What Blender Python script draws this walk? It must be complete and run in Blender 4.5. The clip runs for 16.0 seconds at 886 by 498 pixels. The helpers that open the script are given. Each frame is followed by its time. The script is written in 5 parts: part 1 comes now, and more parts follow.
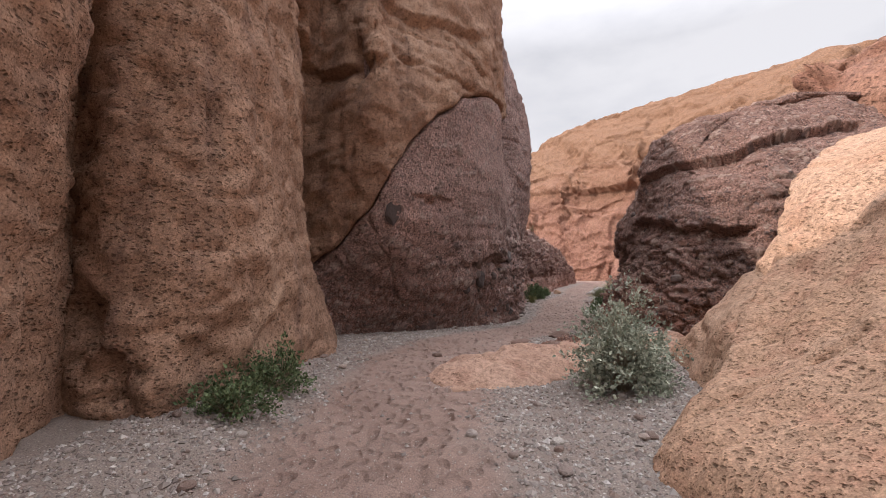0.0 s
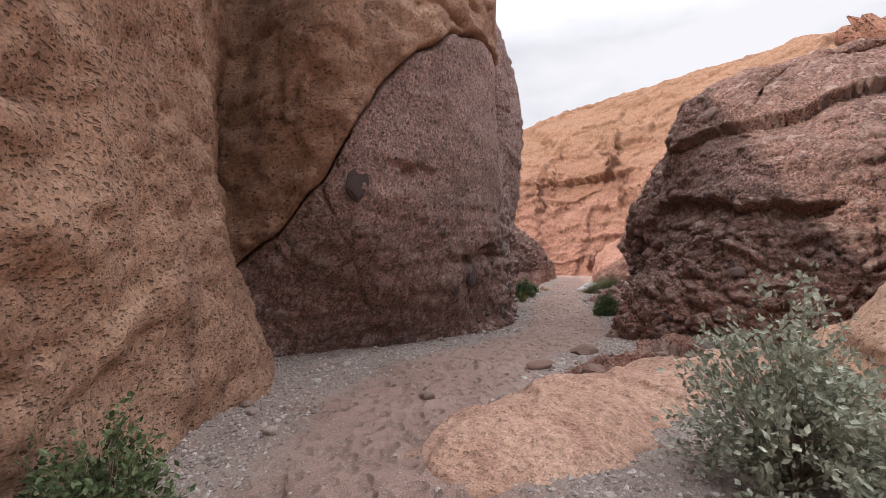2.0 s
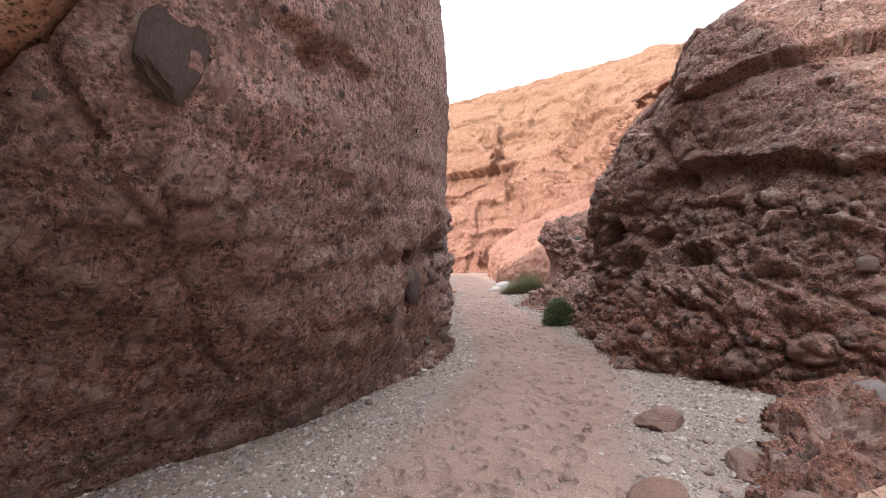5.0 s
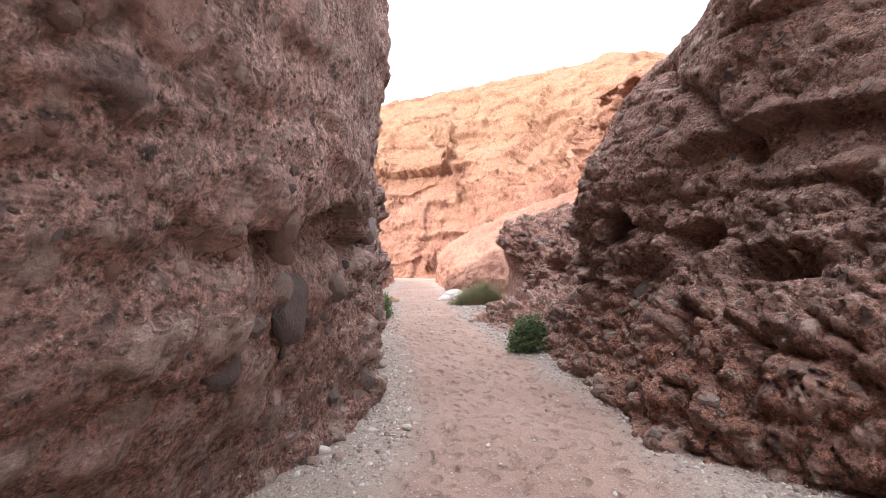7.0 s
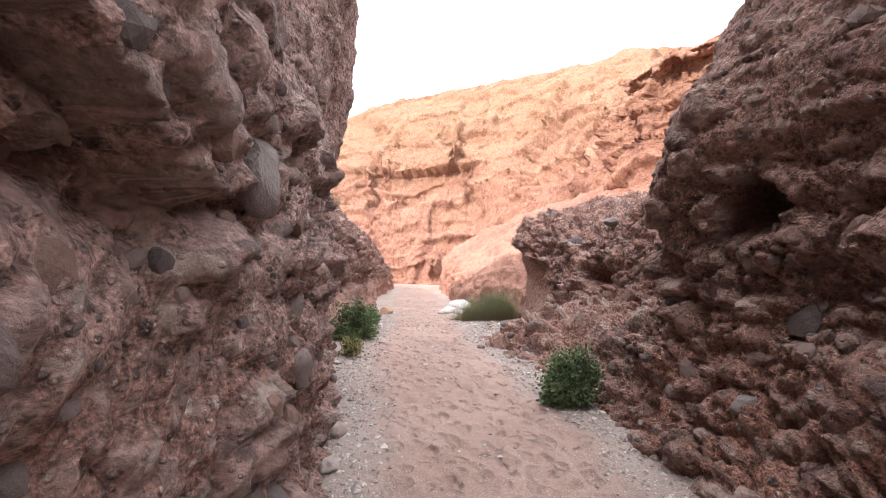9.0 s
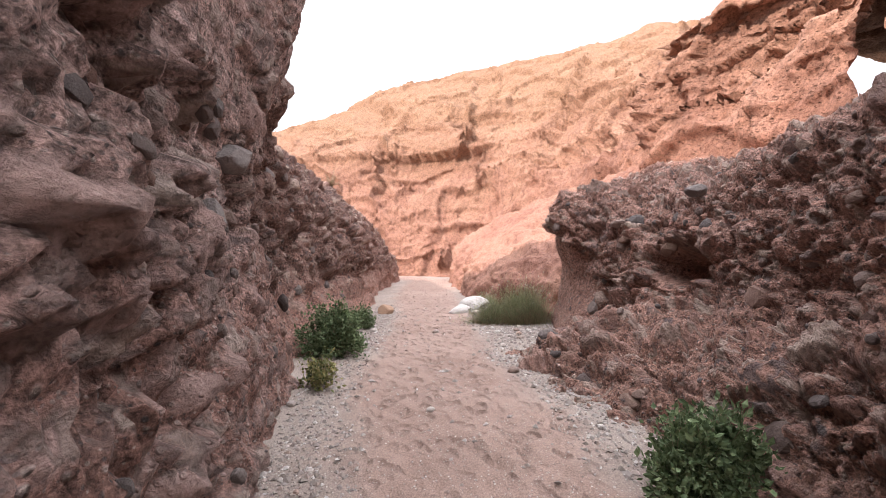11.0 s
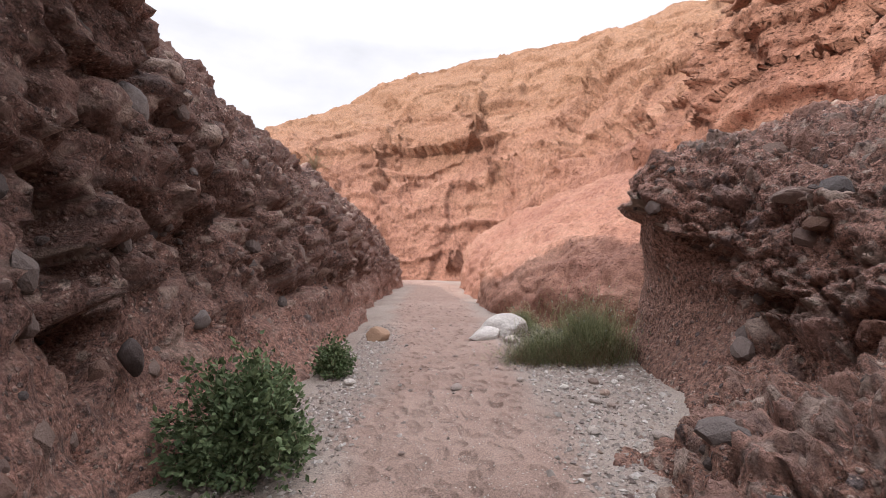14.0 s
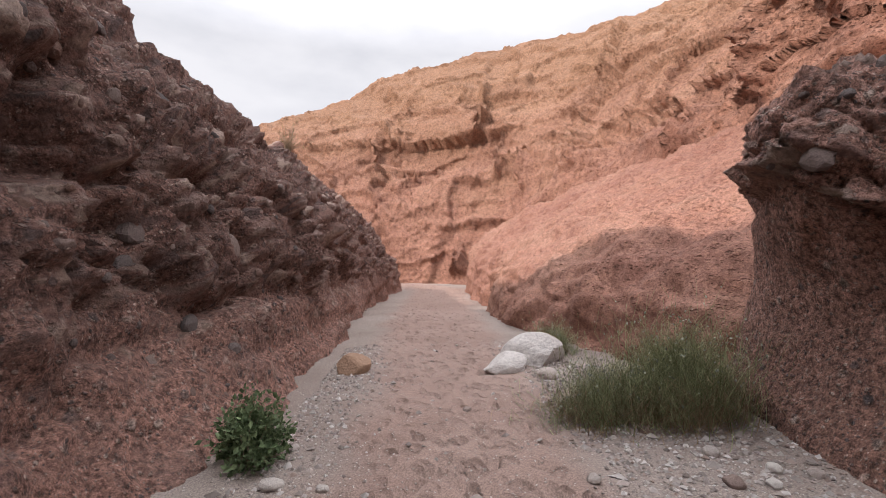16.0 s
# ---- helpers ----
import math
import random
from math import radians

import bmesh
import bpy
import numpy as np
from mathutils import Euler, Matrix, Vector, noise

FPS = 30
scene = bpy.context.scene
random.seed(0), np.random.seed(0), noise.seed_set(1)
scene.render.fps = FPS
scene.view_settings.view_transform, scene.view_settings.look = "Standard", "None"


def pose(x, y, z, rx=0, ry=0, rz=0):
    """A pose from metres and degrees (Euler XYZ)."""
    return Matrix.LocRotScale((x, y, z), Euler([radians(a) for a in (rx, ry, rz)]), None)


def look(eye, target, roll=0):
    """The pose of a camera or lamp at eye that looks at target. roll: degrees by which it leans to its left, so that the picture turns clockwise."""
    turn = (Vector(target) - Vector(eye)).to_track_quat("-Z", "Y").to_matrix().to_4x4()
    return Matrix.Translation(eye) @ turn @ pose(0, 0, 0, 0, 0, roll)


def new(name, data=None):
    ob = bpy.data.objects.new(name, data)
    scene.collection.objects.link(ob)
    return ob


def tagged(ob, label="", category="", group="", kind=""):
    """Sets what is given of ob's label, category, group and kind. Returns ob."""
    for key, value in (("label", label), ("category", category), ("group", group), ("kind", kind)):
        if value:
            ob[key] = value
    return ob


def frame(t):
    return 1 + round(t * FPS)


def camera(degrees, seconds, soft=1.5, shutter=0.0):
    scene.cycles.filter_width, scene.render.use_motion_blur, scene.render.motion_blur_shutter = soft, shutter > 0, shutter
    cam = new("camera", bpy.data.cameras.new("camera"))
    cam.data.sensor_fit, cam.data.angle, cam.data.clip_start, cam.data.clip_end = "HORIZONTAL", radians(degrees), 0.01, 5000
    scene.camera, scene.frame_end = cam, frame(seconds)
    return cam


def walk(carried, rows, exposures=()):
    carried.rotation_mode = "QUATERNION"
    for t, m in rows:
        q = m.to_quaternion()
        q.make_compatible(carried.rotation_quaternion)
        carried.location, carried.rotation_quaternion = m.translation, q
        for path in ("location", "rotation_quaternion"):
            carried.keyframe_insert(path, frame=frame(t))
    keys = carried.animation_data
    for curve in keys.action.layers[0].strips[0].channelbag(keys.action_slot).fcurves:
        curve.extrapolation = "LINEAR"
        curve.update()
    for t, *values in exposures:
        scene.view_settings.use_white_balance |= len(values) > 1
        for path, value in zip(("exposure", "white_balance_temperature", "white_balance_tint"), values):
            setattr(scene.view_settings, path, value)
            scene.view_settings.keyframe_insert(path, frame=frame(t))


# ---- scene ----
cam = camera(88.2, 16.0, soft=0.7)
METRES, EYE, TILT, LEAN, TURN = 21.5, 1.6, 2.3, 0.0, 0.0
ROWS = [
    (0.0, 0.0, 0.0, 0.0, 0.0, 0.0, 0.0),
    (0.5, -0.0008, 0.0329, -0.0011, -0.5, -0.12, 0.01),
    (1.0, -0.0037, 0.0656, -0.0032, -0.94, -0.26, 0.02),
    (1.5, -0.0051, 0.1, -0.0064, -2.12, -0.39, 0.24),
    (2.0, -0.0119, 0.1329, -0.007, -3.88, -0.51, 0.53),
    (2.5, -0.0159, 0.1659, -0.0085, -5.92, -0.45, 0.43),
    (3.0, -0.0212, 0.1982, -0.0092, -7.1, -0.65, 0.62),
    (3.5, -0.0269, 0.2306, -0.0103, -8.53, -0.75, 0.31),
    (4.0, -0.0316, 0.2645, -0.0109, -11.14, -0.65, 0.48),
    (4.5, -0.0338, 0.2978, -0.0111, -14.76, -0.75, 1.19),
    (5.0, -0.0273, 0.333, -0.0129, -19.77, -0.92, 1.76),
    (7.5, 0.0461, 0.4854, -0.0223, -26.5, -0.28, -0.17),
    (8.0, 0.0627, 0.5142, -0.0238, -26.2, 0.15, -0.66),
    (8.5, 0.078, 0.5442, -0.0252, -25.75, 0.34, -0.97),
    (9.0, 0.0913, 0.5748, -0.0271, -25.42, 0.28, -0.98),
    (9.5, 0.1055, 0.605, -0.0293, -25.02, -0.23, -1.02),
    (12.0, 0.1598, 0.7349, -0.0364, -23.85, -0.84, -1.03),
    (12.5, 0.1693, 0.7601, -0.037, -23.63, -0.82, -1.05),
    (13.0, 0.1789, 0.7859, -0.0376, -23.56, -0.82, -1.02),
    (13.5, 0.1879, 0.8111, -0.0378, -23.45, -0.77, -0.86),
    (14.0, 0.1988, 0.8371, -0.0402, -23.53, -0.57, -0.8),
    (14.5, 0.2075, 0.8631, -0.041, -23.54, -0.53, -0.79),
    (15.0, 0.2197, 0.8887, -0.0438, -23.55, -0.42, -0.62),
    (15.5, 0.2301, 0.9139, -0.0453, -23.38, -0.29, -0.62),
    (16.0, 0.2419, 0.9367, -0.0465, -23.18, -0.27, -0.55),
]
walk(cam, [(t, pose(0, 0, EYE, TILT, LEAN, TURN) @ pose(METRES * x, METRES * y, METRES * z, 90 + pitch, roll, yaw)) for t, x, y, z, yaw, pitch, roll in ROWS],
     exposures=((0, -0.38, 6420, 14), (3.5, 0.0, 6420, 14), (5, 0.3, 6420, 14), (7.5, 0.78, 6420, 14), (9.5, 0.72, 6420, 14), (12, 0.3, 6420, 14), (13.5, 0.02, 6420, 14), (16, -0.28, 6420, 14)))

# ---------------------------------------------------------------- light
SUN_AZ, SUN_EL = 257.0, 36.5          # compass degrees from +y, clockwise; height over the horizon
world = bpy.data.worlds.new("world")
scene.world = world
world.use_nodes = True
wt = world.node_tree
for n in list(wt.nodes):
    wt.nodes.remove(n)


def sky_node(kind, **values):
    n = wt.nodes.new(kind)
    for k, v in values.items():
        n.inputs[k].default_value = v
    return n


wsky = wt.nodes.new("ShaderNodeTexSky")
wsky.sky_type = "NISHITA"
wsky.sun_disc = False
wsky.sun_elevation, wsky.sun_rotation = radians(SUN_EL), radians(SUN_AZ)
wcoord = wt.nodes.new("ShaderNodeTexCoord")
wmap = sky_node("ShaderNodeMapping", Scale=(1.0, 1.0, 2.6))
wnoise = sky_node("ShaderNodeTexNoise", Scale=1.7, Detail=8.0, Roughness=0.58)
wramp = wt.nodes.new("ShaderNodeValToRGB")
wramp.color_ramp.elements[0].position, wramp.color_ramp.elements[0].color = 0.36, (13.0, 13.3, 13.9, 1)
wramp.color_ramp.elements[1].position, wramp.color_ramp.elements[1].color = 0.60, (17.0, 17.1, 17.3, 1)
wmix = sky_node("ShaderNodeMixRGB", Fac=0.88)
wback = sky_node("ShaderNodeBackground", Strength=0.115)
wout = wt.nodes.new("ShaderNodeOutputWorld")
wt.links.new(wcoord.outputs["Generated"], wmap.inputs["Vector"])
wt.links.new(wmap.outputs["Vector"], wnoise.inputs["Vector"])
wt.links.new(wnoise.outputs["Fac"], wramp.inputs["Fac"])
wt.links.new(wsky.outputs["Color"], wmix.inputs[1])
wt.links.new(wramp.outputs["Color"], wmix.inputs[2])
# an overcast sky is brightest overhead
wsep = wt.nodes.new("ShaderNodeSeparateXYZ")
wrise = sky_node("ShaderNodeMapRange")
for k, v in (("From Min", 0.42), ("From Max", 1.0), ("To Min", 0.62), ("To Max", 2.45)):
    wrise.inputs[k].default_value = v
wgrad = sky_node("ShaderNodeMixRGB", Fac=1.0)
wgrad.blend_type = "MULTIPLY"
wt.links.new(wcoord.outputs["Generated"], wsep.inputs[0])
wt.links.new(wsep.outputs["Z"], wrise.inputs["Value"])
wt.links.new(wmix.outputs["Color"], wgrad.inputs[1])
wt.links.new(wrise.outputs[0], wgrad.inputs[2])
wt.links.new(wgrad.outputs["Color"], wback.inputs["Color"])
wt.links.new(wback.outputs["Background"], wout.inputs["Surface"])

sun = new("sun", bpy.data.lights.new("sun", "SUN"))
sun.data.energy, sun.data.angle, sun.data.color = 4.6, radians(1.0), (1.0, 0.88, 0.78)
sa, se = radians(SUN_AZ), radians(SUN_EL)
sun.matrix_world = look((math.sin(sa) * math.cos(se) * 60, math.cos(sa) * math.cos(se) * 60, math.sin(se) * 60), (0, 0, 0))

# ---------------------------------------------------------------- numeric noise
PERM = np.random.RandomState(7).permutation(256)
PERM = np.concatenate([PERM, PERM, PERM])
GRAD = np.random.RandomState(8).normal(size=(256, 3))
GRAD /= np.linalg.norm(GRAD, axis=1)[:, None]
CELL = np.random.RandomState(9).uniform(size=(256, 4))


def perlin(p):
    """Gradient noise of the points p (n, 3), about -1 to 1."""
    i = np.floor(p).astype(np.int64)
    f = p - i
    w = f * f * f * (f * (f * 6 - 15) + 10)
    i &= 255
    total = np.zeros(len(p))
    for dx in (0, 1):
        for dy in (0, 1):
            for dz in (0, 1):
                h = PERM[PERM[PERM[(i[:, 0] + dx) & 255] + ((i[:, 1] + dy) & 255)] + ((i[:, 2] + dz) & 255)]
                d = np.stack([f[:, 0] - dx, f[:, 1] - dy, f[:, 2] - dz], 1)
                g = (GRAD[h] * d).sum(1)
                wx = w[:, 0] if dx else 1 - w[:, 0]
                wy = w[:, 1] if dy else 1 - w[:, 1]
                wz = w[:, 2] if dz else 1 - w[:, 2]
                total += g * wx * wy * wz
    return total * 1.6


def fbm(p, scale, octaves=4, gain=0.5):
    out, amp = np.zeros(len(p)), 1.0
    q = np.asarray(p) * scale
    for k in range(octaves):
        out += amp * perlin(q + 17.3 * k)
        q, amp = q * 2.03, amp * gain
    return out


def ridged(p, scale, octaves=4):
    out, amp = np.zeros(len(p)), 1.0
    q = np.asarray(p) * scale
    for k in range(octaves):
        out += amp * (1 - 2 * np.abs(perlin(q + 31.7 * k)))
        q, amp = q * 2.1, amp * 0.5
    return out


def cells(p, scale):
    """Distance to the nearest and the second nearest feature point, and a random number of the nearest cell."""
    q = np.asarray(p) * scale
    i = np.floor(q).astype(np.int64)
    d1 = np.full(len(q), 9.0)
    d2 = np.full(len(q), 9.0)
    tag = np.zeros(len(q))
    for dx in (-1, 0, 1):
        for dy in (-1, 0, 1):
            for dz in (-1, 0, 1):
                c = i + (dx, dy, dz)
                m = c & 255
                h = PERM[PERM[PERM[m[:, 0]] + m[:, 1]] + m[:, 2]]
                r = np.linalg.norm(c + CELL[h, :3] - q, axis=1)
                near = r < d1
                d2 = np.where(near, d1, np.minimum(d2, r))
                d1 = np.where(near, r, d1)
                tag = np.where(near, CELL[h, 3], tag)
    return d1, d2, tag


def smooth(a, b, x):
    t = np.clip((x - a) / (b - a), 0, 1)
    return t * t * (3 - 2 * t)


# ---------------------------------------------------------------- materials
def mat_base(name, rough=0.9):
    m = bpy.data.materials.new(name)
    m.use_nodes = True
    nt = m.node_tree
    bsdf = nt.nodes["Principled BSDF"]
    bsdf.inputs["Roughness"].default_value = rough
    bsdf.inputs["Specular IOR Level"].default_value = 0.2
    return m, nt, bsdf


def add(nt, kind, links=(), **values):
    n = nt.nodes.new(kind)
    for k, v in values.items():
        n.inputs[k.replace("_", " ")].default_value = v
    for socket, source in links:
        nt.links.new(source, n.inputs[socket])
    return n


def ramp(nt, fac, *stops):
    n = nt.nodes.new("ShaderNodeValToRGB")
    e = n.color_ramp.elements
    while len(e) < len(stops):
        e.new(0.5)
    for el, (pos, col) in zip(e, stops):
        el.position = pos
        el.color = (*col, 1) if len(col) == 3 else (col[0], col[0], col[0], 1)
    nt.links.new(fac, n.inputs["Fac"])
    return n.outputs["Color"]


def mix(nt, fac, a, b, mode="MIX"):
    n = nt.nodes.new("ShaderNodeMixRGB")
    n.blend_type = mode
    for k, v in ((0, fac), (1, a), (2, b)):
        if isinstance(v, (int, float)):
            n.inputs[k].default_value = v
        elif isinstance(v, tuple):
            n.inputs[k].default_value = (*v, 1)
        else:
            nt.links.new(v, n.inputs[k])
    return n.outputs["Color"]


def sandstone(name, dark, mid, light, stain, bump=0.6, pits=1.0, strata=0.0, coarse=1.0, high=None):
    """Pitted sandstone: broad tint, bands, stains, fine grain, small hollows with painted shade."""
    m, nt, bsdf = mat_base(name, 0.92)
    co = nt.nodes.new("ShaderNodeTexCoord").outputs["Object"]
    big = add(nt, "ShaderNodeTexNoise", [("Vector", co)], Scale=0.45 / coarse, Detail=6.0, Roughness=0.62).outputs["Fac"]
    fine = add(nt, "ShaderNodeTexNoise", [("Vector", co)], Scale=14.0 / coarse, Detail=6.0, Roughness=0.65).outputs["Fac"]
    col = ramp(nt, big, (0.30, dark), (0.5, mid), (0.72, light))
    streak_v = add(nt, "ShaderNodeMapping", [("Vector", co)], Scale=(2.2, 2.2, 0.25)).outputs["Vector"]
    streak = add(nt, "ShaderNodeTexNoise", [("Vector", streak_v)], Scale=1.0, Detail=4.0, Roughness=0.6).outputs["Fac"]
    col = mix(nt, ramp(nt, streak, (0.52, (0.0,)), (0.72, (0.75,))), col, stain)
    if strata:
        sv = add(nt, "ShaderNodeMapping", [("Vector", co)], Scale=(0.12, 0.12, 2.6)).outputs["Vector"]
        st = add(nt, "ShaderNodeTexNoise", [("Vector", sv)], Scale=1.0, Detail=5.0, Roughness=0.7).outputs["Fac"]
        col = mix(nt, strata, col, ramp(nt, st, (0.3, dark), (0.5, light), (0.7, mid)))
    if high:
        sep = add(nt, "ShaderNodeSeparateXYZ", [("Vector", co)])
        level = add(nt, "ShaderNodeMath", [(0, sep.outputs["Z"])])
        level.operation = "MULTIPLY_ADD"
        level.inputs[1].default_value = 0.085
        nt.links.new(big, level.inputs[2])
        cap = ramp(nt, add(nt, "ShaderNodeMapRange", [("Value", level.outputs[0])], From_Min=0.9, From_Max=1.9).outputs[0], (0.0, (0.0,)), (1.0, (0.8,)))
        col = mix(nt, cap, col, ramp(nt, fine, (0.3, tuple(0.75 * c for c in high)), (0.6, high)))
    col = mix(nt, 0.6, col, ramp(nt, fine, (0.34, (0.55,)), (0.62, (1.25,))), "MULTIPLY")
    grain = add(nt, "ShaderNodeTexNoise", [("Vector", co)], Scale=60.0 / coarse, Detail=3.0, Roughness=0.6).outputs["Fac"]
    col = mix(nt, 0.65, col, ramp(nt, grain, (0.36, (0.6,)), (0.62, (1.3,))), "MULTIPLY")
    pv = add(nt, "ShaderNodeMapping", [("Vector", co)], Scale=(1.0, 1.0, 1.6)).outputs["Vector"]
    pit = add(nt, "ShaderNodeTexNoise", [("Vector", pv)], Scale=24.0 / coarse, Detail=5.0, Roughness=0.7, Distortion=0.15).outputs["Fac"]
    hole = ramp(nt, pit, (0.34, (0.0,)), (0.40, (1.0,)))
    # shade inside the small pits, multiplied into the colour as well as bumped
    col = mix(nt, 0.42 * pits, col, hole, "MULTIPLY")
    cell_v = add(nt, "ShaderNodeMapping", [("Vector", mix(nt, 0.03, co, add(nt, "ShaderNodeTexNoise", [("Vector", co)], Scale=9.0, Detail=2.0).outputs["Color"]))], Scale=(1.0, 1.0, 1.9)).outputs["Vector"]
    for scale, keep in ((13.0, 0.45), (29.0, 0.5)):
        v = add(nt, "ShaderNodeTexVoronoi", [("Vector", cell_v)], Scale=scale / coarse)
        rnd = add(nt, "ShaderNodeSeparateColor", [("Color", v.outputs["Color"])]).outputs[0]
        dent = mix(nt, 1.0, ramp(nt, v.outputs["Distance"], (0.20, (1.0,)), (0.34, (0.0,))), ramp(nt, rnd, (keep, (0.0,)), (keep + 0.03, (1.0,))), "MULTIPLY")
        # each dent's cavity shade is darkened into the colour, beside its relief
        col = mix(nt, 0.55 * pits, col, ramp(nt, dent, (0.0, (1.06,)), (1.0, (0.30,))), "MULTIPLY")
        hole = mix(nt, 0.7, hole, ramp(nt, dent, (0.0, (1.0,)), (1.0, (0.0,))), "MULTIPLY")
    height = mix(nt, 0.4, hole, fine)
    bsdf_bump = add(nt, "ShaderNodeBump", [("Height", height)], Strength=min(1.0, 1.5 * bump), Distance=0.065 * coarse)
    nt.links.new(col, bsdf.inputs["Base Color"])
    nt.links.new(bsdf_bump.outputs["Normal"], bsdf.inputs["Normal"])
    return m


def conglomerate(name, matrix_dark, matrix_light, clasts, low=None, low_to=1.6, bump=0.8):
    """Dark mudstone full of pebbles: tint at two scales, clasts as cells in three colours."""
    m, nt, bsdf = mat_base(name, 0.9)
    co = nt.nodes.new("ShaderNodeTexCoord").outputs["Object"]
    big = add(nt, "ShaderNodeTexNoise", [("Vector", co)], Scale=0.7, Detail=6.0, Roughness=0.62).outputs["Fac"]
    fine = add(nt, "ShaderNodeTexNoise", [("Vector", co)], Scale=22.0, Detail=6.0, Roughness=0.7).outputs["Fac"]
    col = ramp(nt, big, (0.32, matrix_dark), (0.68, matrix_light))
    if low:
        sep = add(nt, "ShaderNodeSeparateXYZ", [("Vector", co)])
        wob = add(nt, "ShaderNodeMath", [(0, big), (1, sep.outputs["Z"])])
        wob.operation = "ADD"
        band = ramp(nt, add(nt, "ShaderNodeMapRange", [("Value", wob.outputs[0])], From_Min=low_to, From_Max=low_to + 0.9).outputs[0],
                    (0.0, (1.0,)), (1.0, (0.0,)))
        col = mix(nt, band, col, mix(nt, 0.5, low, ramp(nt, big, (0.3, tuple(0.7 * c for c in low)), (0.7, low))))
    warp = mix(nt, 0.06, co, add(nt, "ShaderNodeTexNoise", [("Vector", co)], Scale=6.0, Detail=2.0).outputs["Color"])
    layers = []
    for scale, keep in ((9.0, 0.72), (24.0, 0.55), (52.0, 0.5)):
        v = add(nt, "ShaderNodeTexVoronoi", [("Vector", warp)], Scale=scale)
        rnd = add(nt, "ShaderNodeSeparateColor", [("Color", v.outputs["Color"])])
        body = ramp(nt, v.outputs["Distance"], (0.22, (1.0,)), (0.38, (0.0,)))
        chosen = mix(nt, 1.0, body, ramp(nt, rnd.outputs[0], (keep - 0.02, (0.0,)), (keep + 0.02, (1.0,))), "MULTIPLY")
        tint = ramp(nt, rnd.outputs[1], (0.0, clasts[0]), (0.45, clasts[1]), (0.9, clasts[2]))
        col = mix(nt, chosen, col, tint)
        layers.append(chosen)
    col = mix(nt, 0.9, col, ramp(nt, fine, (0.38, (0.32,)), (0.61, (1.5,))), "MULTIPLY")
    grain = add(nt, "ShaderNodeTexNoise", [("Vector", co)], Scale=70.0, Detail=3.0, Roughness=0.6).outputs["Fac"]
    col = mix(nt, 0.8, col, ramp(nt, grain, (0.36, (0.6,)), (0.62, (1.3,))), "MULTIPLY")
    stone = add(nt, "ShaderNodeAttribute")
    stone.attribute_name = "stone"
    tint = add(nt, "ShaderNodeAttribute")
    tint.attribute_name = "tint"
    speck = ramp(nt, fine, (0.3, (0.7,)), (0.6, (1.1,)))
    col = mix(nt, mix(nt, 1.0, stone.outputs["Color"], (0.85, 0.85, 0.85), "MULTIPLY"), col,
              mix(nt, 1.0, ramp(nt, tint.outputs["Fac"], (0.0, clasts[0]), (0.3, matrix_light), (0.55, clasts[1]), (0.85, clasts[2])), speck, "MULTIPLY"))
    lumps = mix(nt, 0.5, layers[0], layers[1])
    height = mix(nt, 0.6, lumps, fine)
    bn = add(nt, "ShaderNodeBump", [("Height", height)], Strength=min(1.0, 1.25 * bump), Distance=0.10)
    nt.links.new(col, bsdf.inputs["Base Color"])
    nt.links.new(bn.outputs["Normal"], bsdf.inputs["Normal"])
    return m


def sand(name):
    m, nt, bsdf = mat_base(name, 0.95)
    co = nt.nodes.new("ShaderNodeTexCoord").outputs["Object"]
    big = add(nt, "ShaderNodeTexNoise", [("Vector", co)], Scale=0.6, Detail=5.0, Roughness=0.6).outputs["Fac"]
    fine = add(nt, "ShaderNodeTexNoise", [("Vector", co)], Scale=90.0, Detail=4.0, Roughness=0.7).outputs["Fac"]
    col = ramp(nt, big, (0.3, (0.27, 0.184, 0.152)), (0.55, (0.32, 0.223, 0.186)), (0.75, (0.36, 0.26, 0.219)))
    off = add(nt, "ShaderNodeAttribute")
    off.attribute_name = "stone"
    col = mix(nt, off.outputs["Fac"], col, ramp(nt, big, (0.3, (0.24, 0.19, 0.165)), (0.7, (0.34, 0.285, 0.25))))
    v = add(nt, "ShaderNodeTexVoronoi", [("Vector", co)], Scale=48.0)
    rnd = add(nt, "ShaderNodeSeparateColor", [("Color", v.outputs["Color"])])
    grit = mix(nt, 1.0, ramp(nt, v.outputs["Distance"], (0.25, (1.0,)), (0.4, (0.0,))), ramp(nt, rnd.outputs[0], (0.72, (0.0,)), (0.76, (1.0,))), "MULTIPLY")
    col = mix(nt, grit, col, ramp(nt, rnd.outputs[1], (0.0, (0.2, 0.15, 0.125)), (0.5, (0.42, 0.36, 0.32)), (1.0, (0.55, 0.5, 0.46))))
    col = mix(nt, 0.8, col, ramp(nt, fine, (0.36, (0.5,)), (0.62, (1.3,))), "MULTIPLY")
    pv = add(nt, "ShaderNodeMapping", [("Vector", mix(nt, 0.12, co, add(nt, "ShaderNodeTexNoise", [("Vector", co)], Scale=3.0).outputs["Color"]))], Scale=(1.0, 0.75, 1.0)).outputs["Vector"]
    dent = ramp(nt, add(nt, "ShaderNodeTexVoronoi", [("Vector", pv)], Scale=8.5).outputs["Distance"], (0.08, (0.0,)), (0.50, (1.0,)))
    dent = mix(nt, off.outputs["Fac"], dent, (0.5, 0.5, 0.5))
    prints = add(nt, "ShaderNodeBump", [("Height", dent)], Strength=1.0, Distance=0.055)
    bn = add(nt, "ShaderNodeBump", [("Height", mix(nt, 0.5, grit, fine)), ("Normal", prints.outputs["Normal"])], Strength=0.9, Distance=0.02)
    nt.links.new(col, bsdf.inputs["Base Color"])
    nt.links.new(bn.outputs["Normal"], bsdf.inputs["Normal"])
    return m


